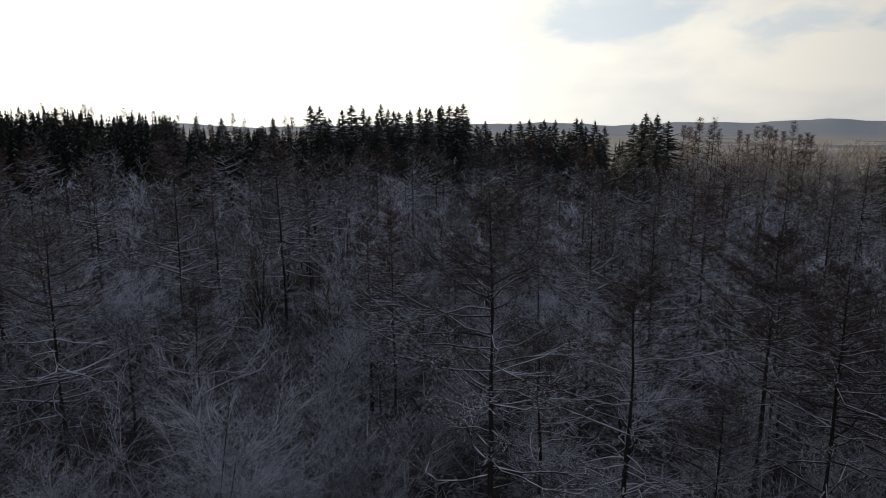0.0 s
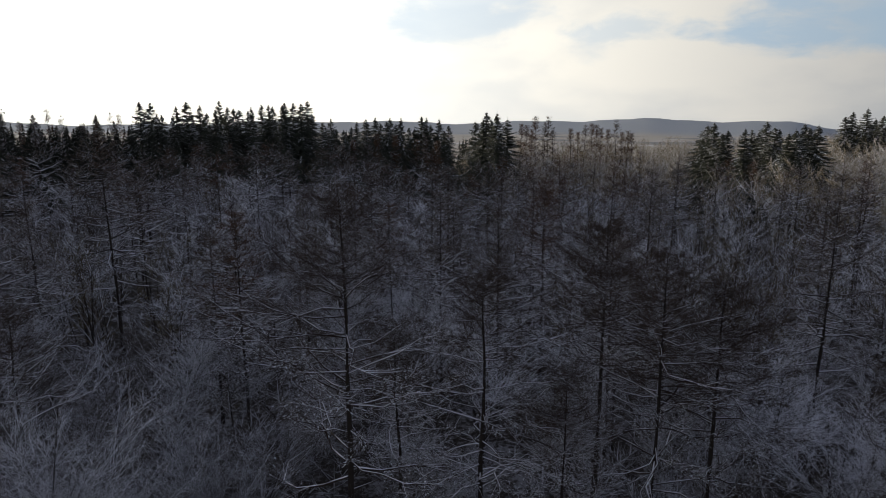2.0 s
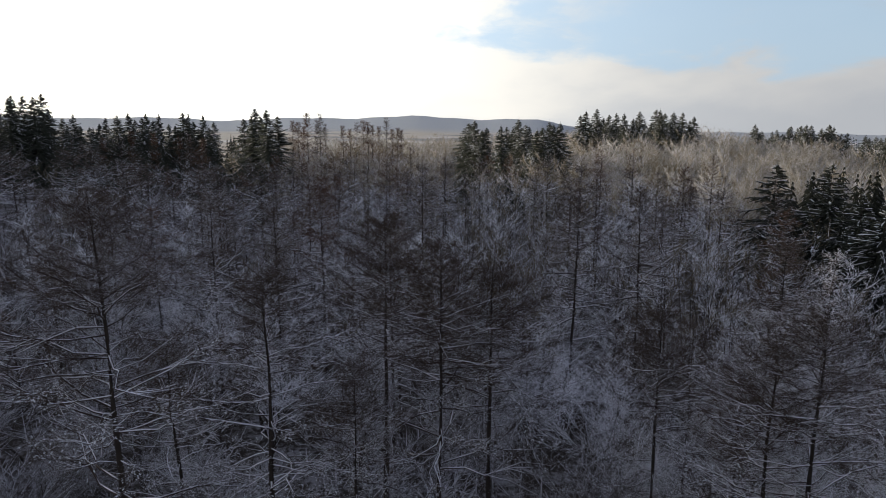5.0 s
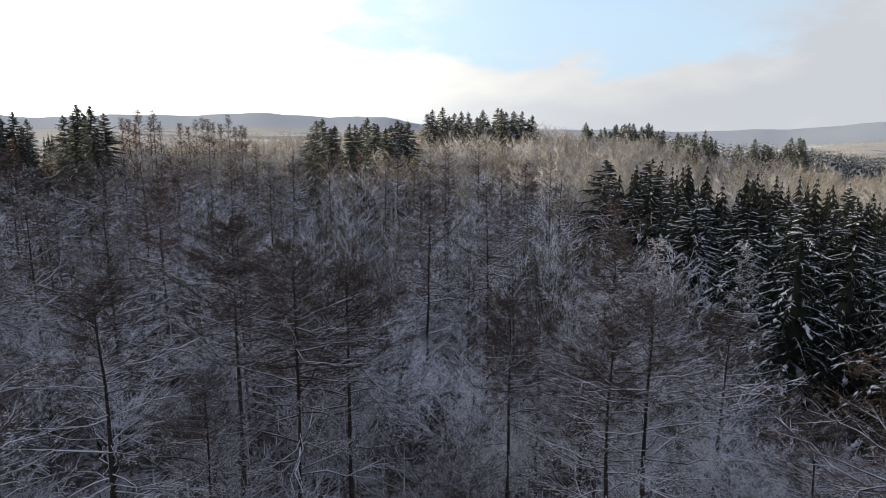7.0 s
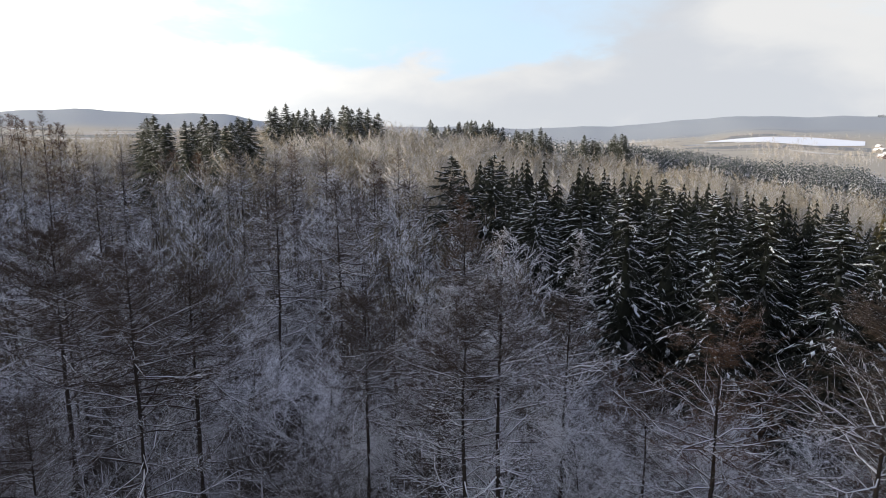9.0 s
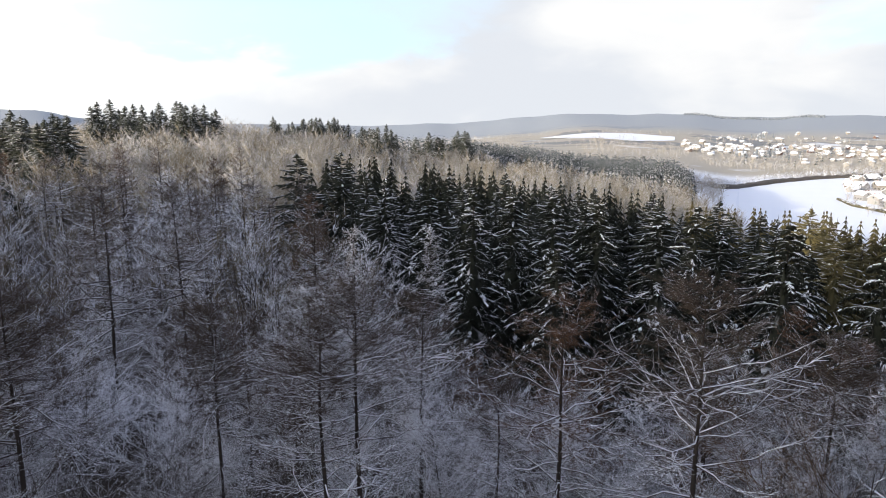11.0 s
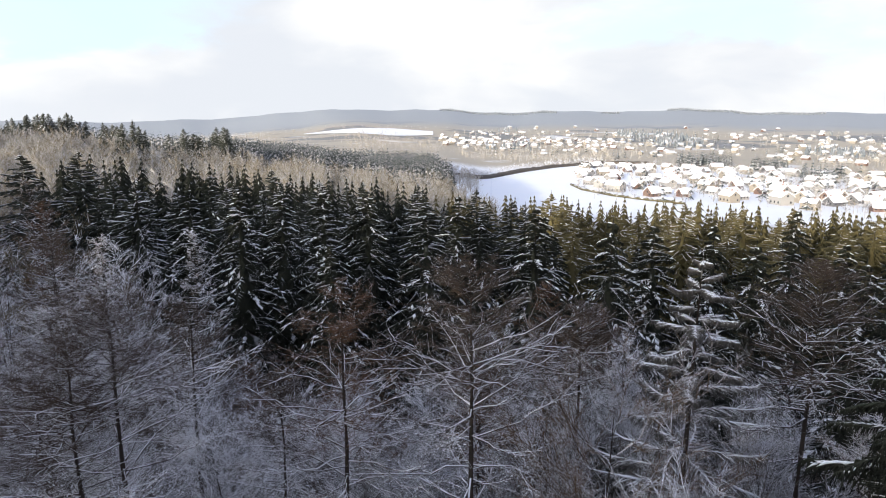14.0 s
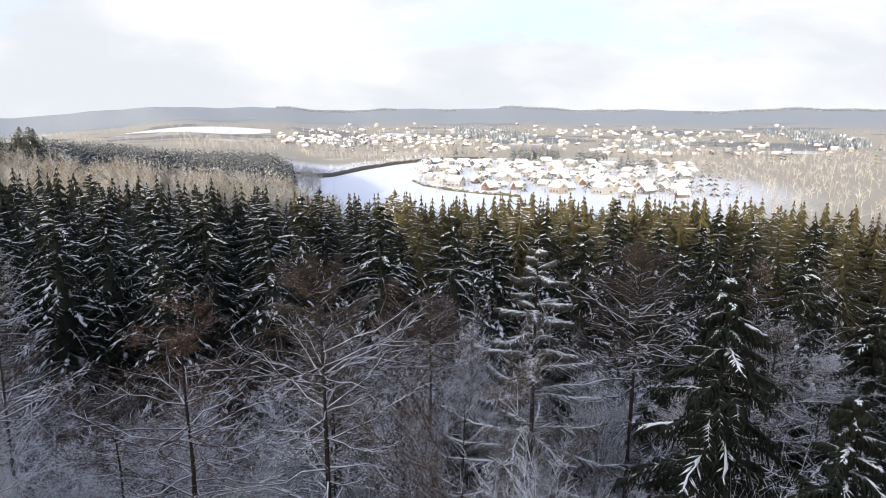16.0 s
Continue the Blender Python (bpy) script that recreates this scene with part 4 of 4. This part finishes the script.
# rows on the crest: first and last bearing, distance, count, height of the tops over the horizon in degrees
for kind, a0, a1, d, count, top in (
        ("skyline_spruce", -11.4, 2.4, 185, 26, 2.0), ("skyline_spruce", 2.8, 6.2, 178, 6, 0.5), ("skyline_spruce", 6.5, 14, 180, 15, 0.7),
        ("skyline_spruce", 15.8, 18.8, 152, 6, 1.1), ("skyline_spruce", 34.3, 36.7, 172, 5, 0.1), ("skyline_spruce", 37.4, 43, 168, 11, 0.5),
        ("skyline_spruce", 44.3, 53.5, 250, 25, 1.0), ("skyline_spruce", -40, -24, 245, 9, 1.6), ("skyline_spruce", -24, -12, 235, 8, 0.9),
        ("skyline_spruce", 57.7, 64.2, 350, 30, -0.2), ("skyline_spruce", 65, 68.3, 330, 9, -0.8), ("skyline_spruce", 69.6, 70, 330, 1, -1.2),
        ("skyline_spruce", 70.6, 74.5, 345, 13, -1.4),
        ("skyline_larch", 19.7, 22.8, 185, 7, 0.6), ("skyline_larch", 24, 29.5, 190, 11, 0.3), ("skyline_larch", -40, -24, 215, 24, 1.7),
        ("skyline_larch", -24, -12, 190, 12, 1.2), ("skyline_larch", 3, 14, 150, 6, -0.6)):
    r = random.Random(int(a0 * 10) + 991)
    for k in range(count):
        a = a0 + (a1 - a0) * (k + r.uniform(0.2, 0.8)) / count
        dd = d * r.uniform(0.95, 1.06)
        x, y = bearing(a, dd)
        h = EYE[2] + dd * math.tan(radians(top + r.uniform(-0.9, 0.35))) - gz(x, y)
        stand(kind, a, dd, min(max(h, 11), 27))


# ---- far woods ----
def sow(geo, shape, x, y, size, seed):
    """Many copies of a shape, each turned and sized, in one mesh."""
    v, f = shape
    r = np.random.default_rng(seed)
    n = len(x)
    t = r.uniform(0, 6.283, n)
    c, s = np.cos(t)[:, None], np.sin(t)[:, None]
    w = size[:, None] * r.uniform(0.85, 1.2, (n, 1))
    p = np.stack([(v[:, 0] * c - v[:, 1] * s) * w + x[:, None], (v[:, 0] * s + v[:, 1] * c) * w + y[:, None],
                  v[:, 2] * size[:, None] + ground_z(x, y)[:, None] - 0.2], 2)
    geo.put(p, f[None] + (np.arange(n) * len(v))[:, None, None])


def far_spruce_shape(seed, tiers=11, spokes=6):
    """A spruce of height 1 made of ragged tiers of boughs."""
    r = np.random.default_rng(seed)
    g = Geo()
    for k in range(tiers):
        u = 1 - (1 - k / (tiers - 0.5)) ** 1.3
        z = 0.12 + 0.87 * u
        rad = 0.29 * (1 - u) ** 0.85
        az = np.arange(spokes) * 6.283 / spokes + r.uniform(0, 6.283)
        rr = rad * r.uniform(0.7, 1.25, spokes)
        tip = np.stack([np.cos(az) * rr, np.sin(az) * rr, z - 0.02 - 0.09 * (1 - u) + r.normal(0, 0.012, spokes) * (1 - u)], 1)
        shift = r.uniform(-0.045, 0.045, spokes) * (1 - u) ** 0.5
        tip[:, 2] += shift
        foot = np.column_stack([np.zeros((spokes, 2)), z + 0.015 + 0.04 * (1 - u) + shift]) + np.stack([np.cos(az), np.sin(az), np.zeros(spokes)], 1) * 0.004
        spikes(g, foot, tip, 0.05 * (1 - u) + 0.004)
    spikes(g, np.array([[0, 0, -0.02]]), np.array([[0, 0, 0.9]]), 0.022, 4)
    spikes(g, np.array([[0, 0, 0.9]]), np.array([[0, 0, 1.02]]), 0.005, 4)
    return g.arrays()


def far_bare_shape(seed, limbs=10, kids=7, wide=0.5, thin=1.0):
    """A leafless tree of height 1 with a rounded crown of twigs."""
    r = np.random.default_rng(seed)
    g = Geo()
    spikes(g, np.array([[0, 0, -0.02]]), np.array([[0.02, 0, 0.75]]), 0.016, 4)
    p = np.column_stack([np.zeros((limbs, 2)), r.uniform(0.2, 0.6, limbs)])
    d = unit(np.column_stack([r.normal(0, wide, (limbs, 2)), r.uniform(0.5, 1.0, limbs)]))
    ln = r.uniform(0.28, 0.48, limbs)
    spikes(g, p, p + d * ln[:, None], 0.0075 * thin)
    q, e, s = side_shoots(r, p, d, ln, kids, 0.9, 0.25, (0.3, 1.0))
    spikes(g, q, q + e * r.uniform(0.07, 0.22, (len(q), 1)), 0.0066 * thin)
    return g.arrays()


def region(seed, count, a0, a1, d0, d1, keep=None):
    r = np.random.default_rng(seed)
    a, d = r.uniform(a0, a1, count), np.sqrt(r.uniform(d0 ** 2, d1 ** 2, count))
    if keep is not None:
        m = keep(a, d)
        a, d = a[m], d[m]
    return d * np.sin(np.radians(a)), d * np.cos(np.radians(a)), r


def wood(name, label, shapes, mat, areas, lo, hi):
    g = Geo()
    for k, (count, a0, a1, d0, d1, keep) in enumerate(areas):
        x, y, r = region(1000 + k + len(name), count, a0, a1, d0, d1, keep)
        pick = r.integers(0, len(shapes), len(x))
        size = r.uniform(lo, hi, len(x))
        for i, sh in enumerate(shapes):
            m = pick == i
            if m.any():
                sow(g, sh, x[m], y[m], size[m], 50 + i + k)
    tagged(new(name, g.mesh(name, mat)), label, "wood", kind="stuff")


FAR_SPRUCES = [far_spruce_shape(k) for k in range(4)]
FAR_BARES = [far_bare_shape(k, 10, 10, 0.5, 0.55) for k in range(5)]
PALE_BARES = [far_bare_shape(60 + k, 7, 3, 0.7, 1.5) for k in range(4)]
GARDEN_TREES = [far_bare_shape(30 + k, 10, 6, 0.8, 2.6) for k in range(3)]
SHRUBS = [far_bare_shape(40 + k, 10, 5, 0.9, 1.3) for k in range(4)]
LOW_SPRUCES = [far_spruce_shape(80 + k, 5, 5) for k in range(3)]


def speck_tree_shape(seed):
    """A tree of height 1 for the far ridges: three ragged cones."""
    r = np.random.default_rng(seed)
    g = Geo()
    for z, rad, top in ((0.0, 0.24, 0.6), (0.3, 0.19, 0.85), (0.55, 0.12, 1.0)):
        spikes(g, np.array([[r.normal(0, 0.02), r.normal(0, 0.02), z]]), np.array([[0, 0, top]]), rad, 5)
    return g.arrays()


HILL_TREES = [speck_tree_shape(20 + k) for k in range(3)]


def behind_block(a, d):
    return d > np.interp(a, (40, 57, 66, 75, 95), (140, 140, 162, 172, 172))


def off_field(a, d):
    """Keeps trees off the open snowfield and the village."""
    return ~((a > 88) & (d > np.interp(a, (88, 94, 106, 145), (560, 400, 330, 330))))


wood("bare_wood", "leafless brown wood over the hillside, sun and haze in its colour", FAR_BARES, FAR_TWIG, [
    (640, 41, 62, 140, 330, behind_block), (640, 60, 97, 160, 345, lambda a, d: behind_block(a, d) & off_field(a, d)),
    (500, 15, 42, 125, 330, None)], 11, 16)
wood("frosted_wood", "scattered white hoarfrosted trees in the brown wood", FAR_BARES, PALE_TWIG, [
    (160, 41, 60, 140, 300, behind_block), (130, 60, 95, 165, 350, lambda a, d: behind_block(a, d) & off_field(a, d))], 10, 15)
wood("dusky_wood", "dense dark wood closing the crest behind the larches", FAR_SPRUCES, NEEDLE, [
    (200, -46, -10, 150, 225, None), (240, -46, 16, 195, 290, None)], 12, 16)
wood("dim_wood", "dense dark wood along the hill brow", FAR_SPRUCES, CREST_NEEDLE, [(330, -43, -22, 200, 262, None)], 15.5, 19)
# one plantation: sunlit needle colour on this side, plain dark needles on the next
wood("spruce_wood", "far side of the spruce plantation, sunlight painted into its needles", FAR_SPRUCES, NEEDLE_SUNLIT, [
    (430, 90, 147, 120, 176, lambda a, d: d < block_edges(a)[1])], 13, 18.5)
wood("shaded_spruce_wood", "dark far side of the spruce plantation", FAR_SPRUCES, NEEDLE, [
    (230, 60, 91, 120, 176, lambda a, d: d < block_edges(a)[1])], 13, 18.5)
wood("undergrowth", "frosted brambles and saplings on the floor of the wood", SHRUBS, FROST, [
    (520, -46, 150, 17, 60, lambda a, d: d < np.where(a > 57, block_edges(a)[0], 999)),
    (800, -46, 66, 60, 130, lambda a, d: d < np.where(a > 57, block_edges(a)[0], 999))], 3.0, 6.5)
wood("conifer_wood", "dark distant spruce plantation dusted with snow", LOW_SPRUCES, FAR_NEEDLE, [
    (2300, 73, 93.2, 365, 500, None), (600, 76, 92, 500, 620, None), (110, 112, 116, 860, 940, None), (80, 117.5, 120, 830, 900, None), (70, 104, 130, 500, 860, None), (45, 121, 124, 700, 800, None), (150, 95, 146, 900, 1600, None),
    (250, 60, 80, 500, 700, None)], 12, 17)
wood("hoarfrost_wood", "leafless valley trees, hoarfrost and mist in their pale colour", PALE_BARES, PALE_TWIG, [
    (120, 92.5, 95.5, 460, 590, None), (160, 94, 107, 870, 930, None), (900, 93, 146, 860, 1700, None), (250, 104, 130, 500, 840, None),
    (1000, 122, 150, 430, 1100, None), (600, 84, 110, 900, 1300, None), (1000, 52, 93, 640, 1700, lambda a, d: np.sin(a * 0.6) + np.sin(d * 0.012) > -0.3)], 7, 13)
wood("garden_tree", "white hoarfrosted garden trees between the houses", GARDEN_TREES, WHITE_FROST, [
    (380, 104, 131, 500, 860, None)], 5, 9)
# never in view: added on the raised hill to deepen its cast shade
wood("hill_wood", "added spruce wood out of view, shading the near trees", LOW_SPRUCES, FAR_NEEDLE, [
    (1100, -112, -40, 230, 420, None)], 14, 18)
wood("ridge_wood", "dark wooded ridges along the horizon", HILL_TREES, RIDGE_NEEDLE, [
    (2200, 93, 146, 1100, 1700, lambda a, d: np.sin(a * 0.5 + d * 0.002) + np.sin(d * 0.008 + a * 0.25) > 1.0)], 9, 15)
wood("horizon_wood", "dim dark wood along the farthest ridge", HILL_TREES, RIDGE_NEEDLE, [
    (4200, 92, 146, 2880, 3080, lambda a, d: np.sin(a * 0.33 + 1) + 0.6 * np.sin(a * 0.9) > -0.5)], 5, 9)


# ---- valley: snowfield, bank, hedge, village ----
def strip(name, pts, width, height, mat, label, category, seed=0, kind=""):
    """A low ragged band (bank, hedge) along bearings and distances."""
    r = random.Random(seed)
    dense = []
    for (a, d), (b, e) in zip(pts, pts[1:]):
        for k in range(14):
            u = k / 14
            dense.append(bearing(a + (b - a) * u, d + (e - d) * u))
    bm = bmesh.new()
    rows = []
    for i, (x, y) in enumerate(dense):
        x2, y2 = dense[min(i + 1, len(dense) - 1)]
        x1, y1 = dense[max(i - 1, 0)]
        t = Vector((x2 - x1, y2 - y1, 0)).normalized()
        nrm = Vector((-t.y, t.x, 0))
        z = gz(x, y)
        hh, ww = height * r.uniform(0.75, 1.2), width * r.uniform(0.8, 1.15)
        rows.append([bm.verts.new(Vector((x, y, z)) + nrm * o * ww + Vector((0, 0, q * hh)))
                     for o, q in ((-0.5, -0.3), (-0.42, 0.7), (-0.15, 1.0), (0.2, 0.95), (0.45, 0.6), (0.5, -0.3))])
    for p, q in zip(rows, rows[1:]):
        for k in range(5):
            bm.faces.new((p[k], p[k + 1], q[k + 1], q[k]))
    me = bpy.data.meshes.new(name)
    bmesh.ops.recalc_face_normals(bm, faces=bm.faces)
    bm.to_mesh(me)
    me.materials.append(mat)
    return tagged(new(name, me), label, category, kind=kind)


def build_field(at, near, far, lift, label):
    """Open snowfield between two edges: a smooth sheet a little over the ground."""
    g = Geo()
    na, nd = 40, 16
    a = np.linspace(at[0], at[-1], na)
    lo, hi = np.interp(a, at, near), np.interp(a, at, far)
    d = lo[:, None] + (hi - lo)[:, None] * np.linspace(0, 1, nd)
    x, y = d * np.sin(np.radians(a))[:, None], d * np.cos(np.radians(a))[:, None]
    v = np.stack([x, y, ground_z(x.ravel(), y.ravel()).reshape(x.shape) + lift], 2)
    i, j = np.meshgrid(np.arange(na - 1), np.arange(nd - 1), indexing="ij")
    k = i * nd + j
    g.put(v, np.stack([np.stack([k, k + 1, k + nd + 1], 2), np.stack([k, k + nd + 1, k + nd], 2)], 2))
    tagged(new("snowfield", g.mesh("snowfield", FIELD)), label, "snowfield", kind="structure")


build_field((87, 94, 98, 102, 104, 106, 112), (560, 400, 393, 385, 380, 390, 420), (570, 585, 680, 790, 829, 868, 868), 0.35, "smooth untouched white snowfield in the valley")
build_field((80.5, 84, 88, 91.5), (1500, 1380, 1340, 1420), (1520, 1560, 1640, 1560), 1.0, "pale open snowfield on the far slope")


def row_of_trees(name, label, pts, count, lo, hi):
    """Frosted trees in a loose row along bearings and distances."""
    r = np.random.default_rng(31)
    u = (np.arange(count) + r.uniform(0.1, 0.9, count)) / count * (len(pts) - 1)
    a = np.interp(u, range(len(pts)), [p[0] for p in pts])
    d = np.interp(u, range(len(pts)), [p[1] for p in pts]) + r.uniform(8, 26, count)
    g = Geo()
    pick = r.integers(0, len(GARDEN_TREES), count)
    for i, sh in enumerate(GARDEN_TREES):
        m = pick == i
        sow(g, sh, (d * np.sin(np.radians(a)))[m], (d * np.cos(np.radians(a)))[m], r.uniform(lo, hi, m.sum()), 90 + i)
    tagged(new(name, g.mesh(name, WHITE_FROST)), label, "trees", kind="stuff")


row_of_trees("bank_tree", "row of round white frosted trees behind the bank", [(94, 585), (96, 640), (99, 725), (102.5, 810), (106, 872)], 60, 6, 11)
strip("bank", [(93.6, 572), (96, 640), (99, 725), (102.5, 810), (106, 872), (110, 890)], 8, 3.4, BANK, "dark bare bank edging the snowfield", "bank", 3, "structure")
strip("hedge", [(103.5, 600), (104.5, 560), (107, 525), (110, 505), (113, 495)], 3, 2.2, HEDGE, "dark clipped hedge bordering the village gardens", "hedge", 4)


def box(bm, x0, x1, y0, y1, z0, z1):
    v = [bm.verts.new((x, y, z)) for z in (z0, z1) for x, y in ((x0, y0), (x1, y0), (x1, y1), (x0, y1))]
    for f in ((0, 3, 2, 1), (4, 5, 6, 7), (0, 1, 5, 4), (1, 2, 6, 5), (2, 3, 7, 6), (3, 0, 4, 7)):
        bm.faces.new([v[k] for k in f])


def to_mesh(bm, name, mat):
    me = bpy.data.meshes.new(name)
    bmesh.ops.recalc_face_normals(bm, faces=bm.faces)
    bm.to_mesh(me)
    bm.free()
    me.materials.append(mat)
    return me


def house_model(w, l, eaves, pitch, paint, snow_mat, detail=True):
    """A house with gabled walls, snow-laden roof, chimney, windows and door."""
    ridge = eaves + w / 2 * math.tan(radians(pitch))
    bm = bmesh.new()
    prof = [(-w / 2, -1.5), (w / 2, -1.5), (w / 2, eaves), (0, ridge), (-w / 2, eaves)]
    ends = [[bm.verts.new((x, s * l / 2, z)) for x, z in prof] for s in (-1, 1)]
    for k in range(5):
        bm.faces.new((ends[0][k], ends[0][(k + 1) % 5], ends[1][(k + 1) % 5], ends[1][k]))
    bm.faces.new(ends[0])
    bm.faces.new(ends[1])
    root = new("house")
    part("wall", to_mesh(bm, "house_wall", paint), root)
    bm = bmesh.new()
    o, t, k = 0.55, 0.38, math.tan(radians(pitch))
    prof = [(-w / 2 - o, eaves - o * k), (0, ridge + 0.02), (w / 2 + o, eaves - o * k), (w / 2 + o, eaves - o * k + t), (0.35, ridge + t * 0.85), (-0.35, ridge + t * 0.85), (-w / 2 - o, eaves - o * k + t)]
    ends = [[bm.verts.new((x, s * (l / 2 + 0.5), z)) for x, z in prof] for s in (-1, 1)]
    for k2 in range(7):
        bm.faces.new((ends[0][k2], ends[0][(k2 + 1) % 7], ends[1][(k2 + 1) % 7], ends[1][k2]))
    bm.faces.new(ends[0])
    bm.faces.new(ends[1])
    roof = part("roof", to_mesh(bm, "house_roof", snow_mat), root, "roof under thick white snow")
    bm = bmesh.new()
    box(bm, 0.5, 1.2, l * 0.22, l * 0.22 + 0.8, eaves, ridge + 1.1)
    part("chimney", to_mesh(bm, "house_chimney", BRICK), roof, "brick chimney")
    if not detail:
        return root
    bm = bmesh.new()
    box(bm, -0.06, 0.06, -0.65, 0.65, 0, 1.35)
    me = to_mesh(bm, "house_window", GLASS)
    for side in (-1, 1):
        for yy in (-l * 0.3, 0, l * 0.3):
            part("window", me, root).location = (side * w / 2, yy, 1.0)
        ob = part("window", me, root)
        ob.location, ob.rotation_euler = (0.0, side * l / 2, eaves - 0.2), (0, 0, radians(90))
        ob = part("window", me, root)
        ob.location, ob.rotation_euler = (-w * 0.25, side * l / 2, 1.0), (0, 0, radians(90))
    bm = bmesh.new()
    box(bm, -0.07, 0.07, -0.5, 0.5, -0.1, 2.05)
    ob = part("door", to_mesh(bm, "house_door", DOOR), root)
    ob.location, ob.rotation_euler = (w * 0.22, -l / 2, 0), (0, 0, radians(90))
    return root


HOUSES = []
for w, l, eaves, pitch, paint, what in ((8.5, 11, 3.2, 38, 0, "white rendered"), (9.5, 12, 5.2, 35, 1, "cream rendered"), (8, 10, 3.0, 45, 2, "red brick"),
                                        (9, 14, 3.0, 40, 3, "slate grey"), (10, 12, 5.5, 32, 0, "tall white rendered")):
    h = house_model(w, l, eaves, pitch, WALL_PAINTS[paint], SNOW_MAT)
    tagged(h, what + " gabled house under a snow-covered roof", "house", group="houses of the valley village")
    HOUSES.append([h, False])
FAR_HOUSES = []
for w, l, eaves, pitch, paint, what in ((9, 13, 5.0, 36, 0, "white"), (10, 13, 5.5, 38, 1, "cream"), (9, 15, 4.0, 42, 2, "brick red")):
    h = house_model(w, l, eaves, pitch, WALL_PAINTS[paint], SNOW_MAT, False)
    tagged(h, "distant " + what + " house with snowy roof on the far slope", "house", group="houses of the far town")
    FAR_HOUSES.append([h, False])


def place_house(pool, k, x, y, turn, s=1.0):
    m = Matrix.Translation((x, y, gz(x, y) + 0.3)) @ Matrix.Rotation(radians(turn), 4, "Z") @ Matrix.Diagonal((s, s, s, 1))
    h, used = pool[k]
    if used:
        keep = h.scale.copy()
        h.scale = (1, 1, 1)
        copy_thing(h, m)
        h.scale = keep
    else:
        h.matrix_basis = m
        pool[k][1] = True


r = random.Random(11)
BUILT = []


def settle(pool, count, a0, a1, d0, d1, gap, test=None, size=(0.55, 0.82)):
    made = tries = 0
    while made < count and tries < count * 30:
        tries += 1
        a, d = r.uniform(a0, a1), math.sqrt(r.uniform(d0 * d0, d1 * d1))
        if test and not test(a, d):
            continue
        x, y = bearing(a, d)
        if any((x - p) ** 2 + (y - q) ** 2 < gap * gap for p, q in BUILT):
            continue
        BUILT.append((x, y))
        place_house(pool, r.randrange(len(pool)), x, y, r.choice((20, 110, 35, 125)) + r.gauss(0, 12), r.uniform(*size))
        made += 1


settle(HOUSES, 105, 104, 127, 500, 820, 17, lambda a, d: d > np.interp(a, (104, 106, 110, 127), (600, 560, 530, 500)), (0.8, 1.1))
settle(FAR_HOUSES, 75, 92, 107, 1130, 1380, 20)
settle(FAR_HOUSES, 60, 104, 138, 950, 1500, 24)
settle(FAR_HOUSES, 25, 98, 135, 1500, 1900, 34)


# the rest of the far town, too small to pick apart
def far_town(count, a0, a1, d0, d1):
    gw, gr = Geo(), Geo()
    quad = lambda a, b, c, d: [(a, b, c), (a, c, d)]
    wv = np.array([(-4, -6, -1), (4, -6, -1), (4, 6, -1), (-4, 6, -1), (-4, -6, 4), (4, -6, 4), (4, 6, 4), (-4, 6, 4), (0, -6, 7), (0, 6, 7)], float)
    wf = np.array(quad(0, 1, 5, 4) + quad(1, 2, 6, 5) + quad(2, 3, 7, 6) + quad(3, 0, 4, 7) + [(4, 5, 8), (6, 7, 9)])
    rv = np.array([(-4.6, -6.6, 3.6), (0, -6.6, 7.1), (4.6, -6.6, 3.6), (-4.6, 6.6, 3.6), (0, 6.6, 7.1), (4.6, 6.6, 3.6),
                   (-4.6, -6.6, 4.1), (0, -6.6, 7.6), (4.6, -6.6, 4.1), (-4.6, 6.6, 4.1), (0, 6.6, 7.6), (4.6, 6.6, 4.1)], float)
    rf = np.array(quad(0, 1, 4, 3) + quad(1, 2, 5, 4) + quad(6, 9, 10, 7) + quad(7, 10, 11, 8) + quad(0, 3, 9, 6) + quad(2, 8, 11, 5)
                  + quad(0, 6, 7, 1) + quad(1, 7, 8, 2) + quad(3, 4, 10, 9) + quad(4, 5, 11, 10))
    x, y, rr = region(77, count, a0, a1, d0, d1)
    size = rr.uniform(0.5, 0.8, count)
    sow(gw, (wv, wf), x, y, size, 5)
    sow(gr, (rv, rf), x, y, size, 5)
    root = new("far_town")
    tagged(part("house_walls", gw.mesh("far_town_walls", WALL_PAINTS[0]), root), kind="stuff")
    tagged(part("snowy_roofs", gr.mesh("far_town_roofs", SNOW_MAT), root), kind="stuff")
    tagged(root, "many tiny snow-roofed houses spread over the far slope", "town", kind="stuff")


far_town(200, 93, 132, 1000, 1650)
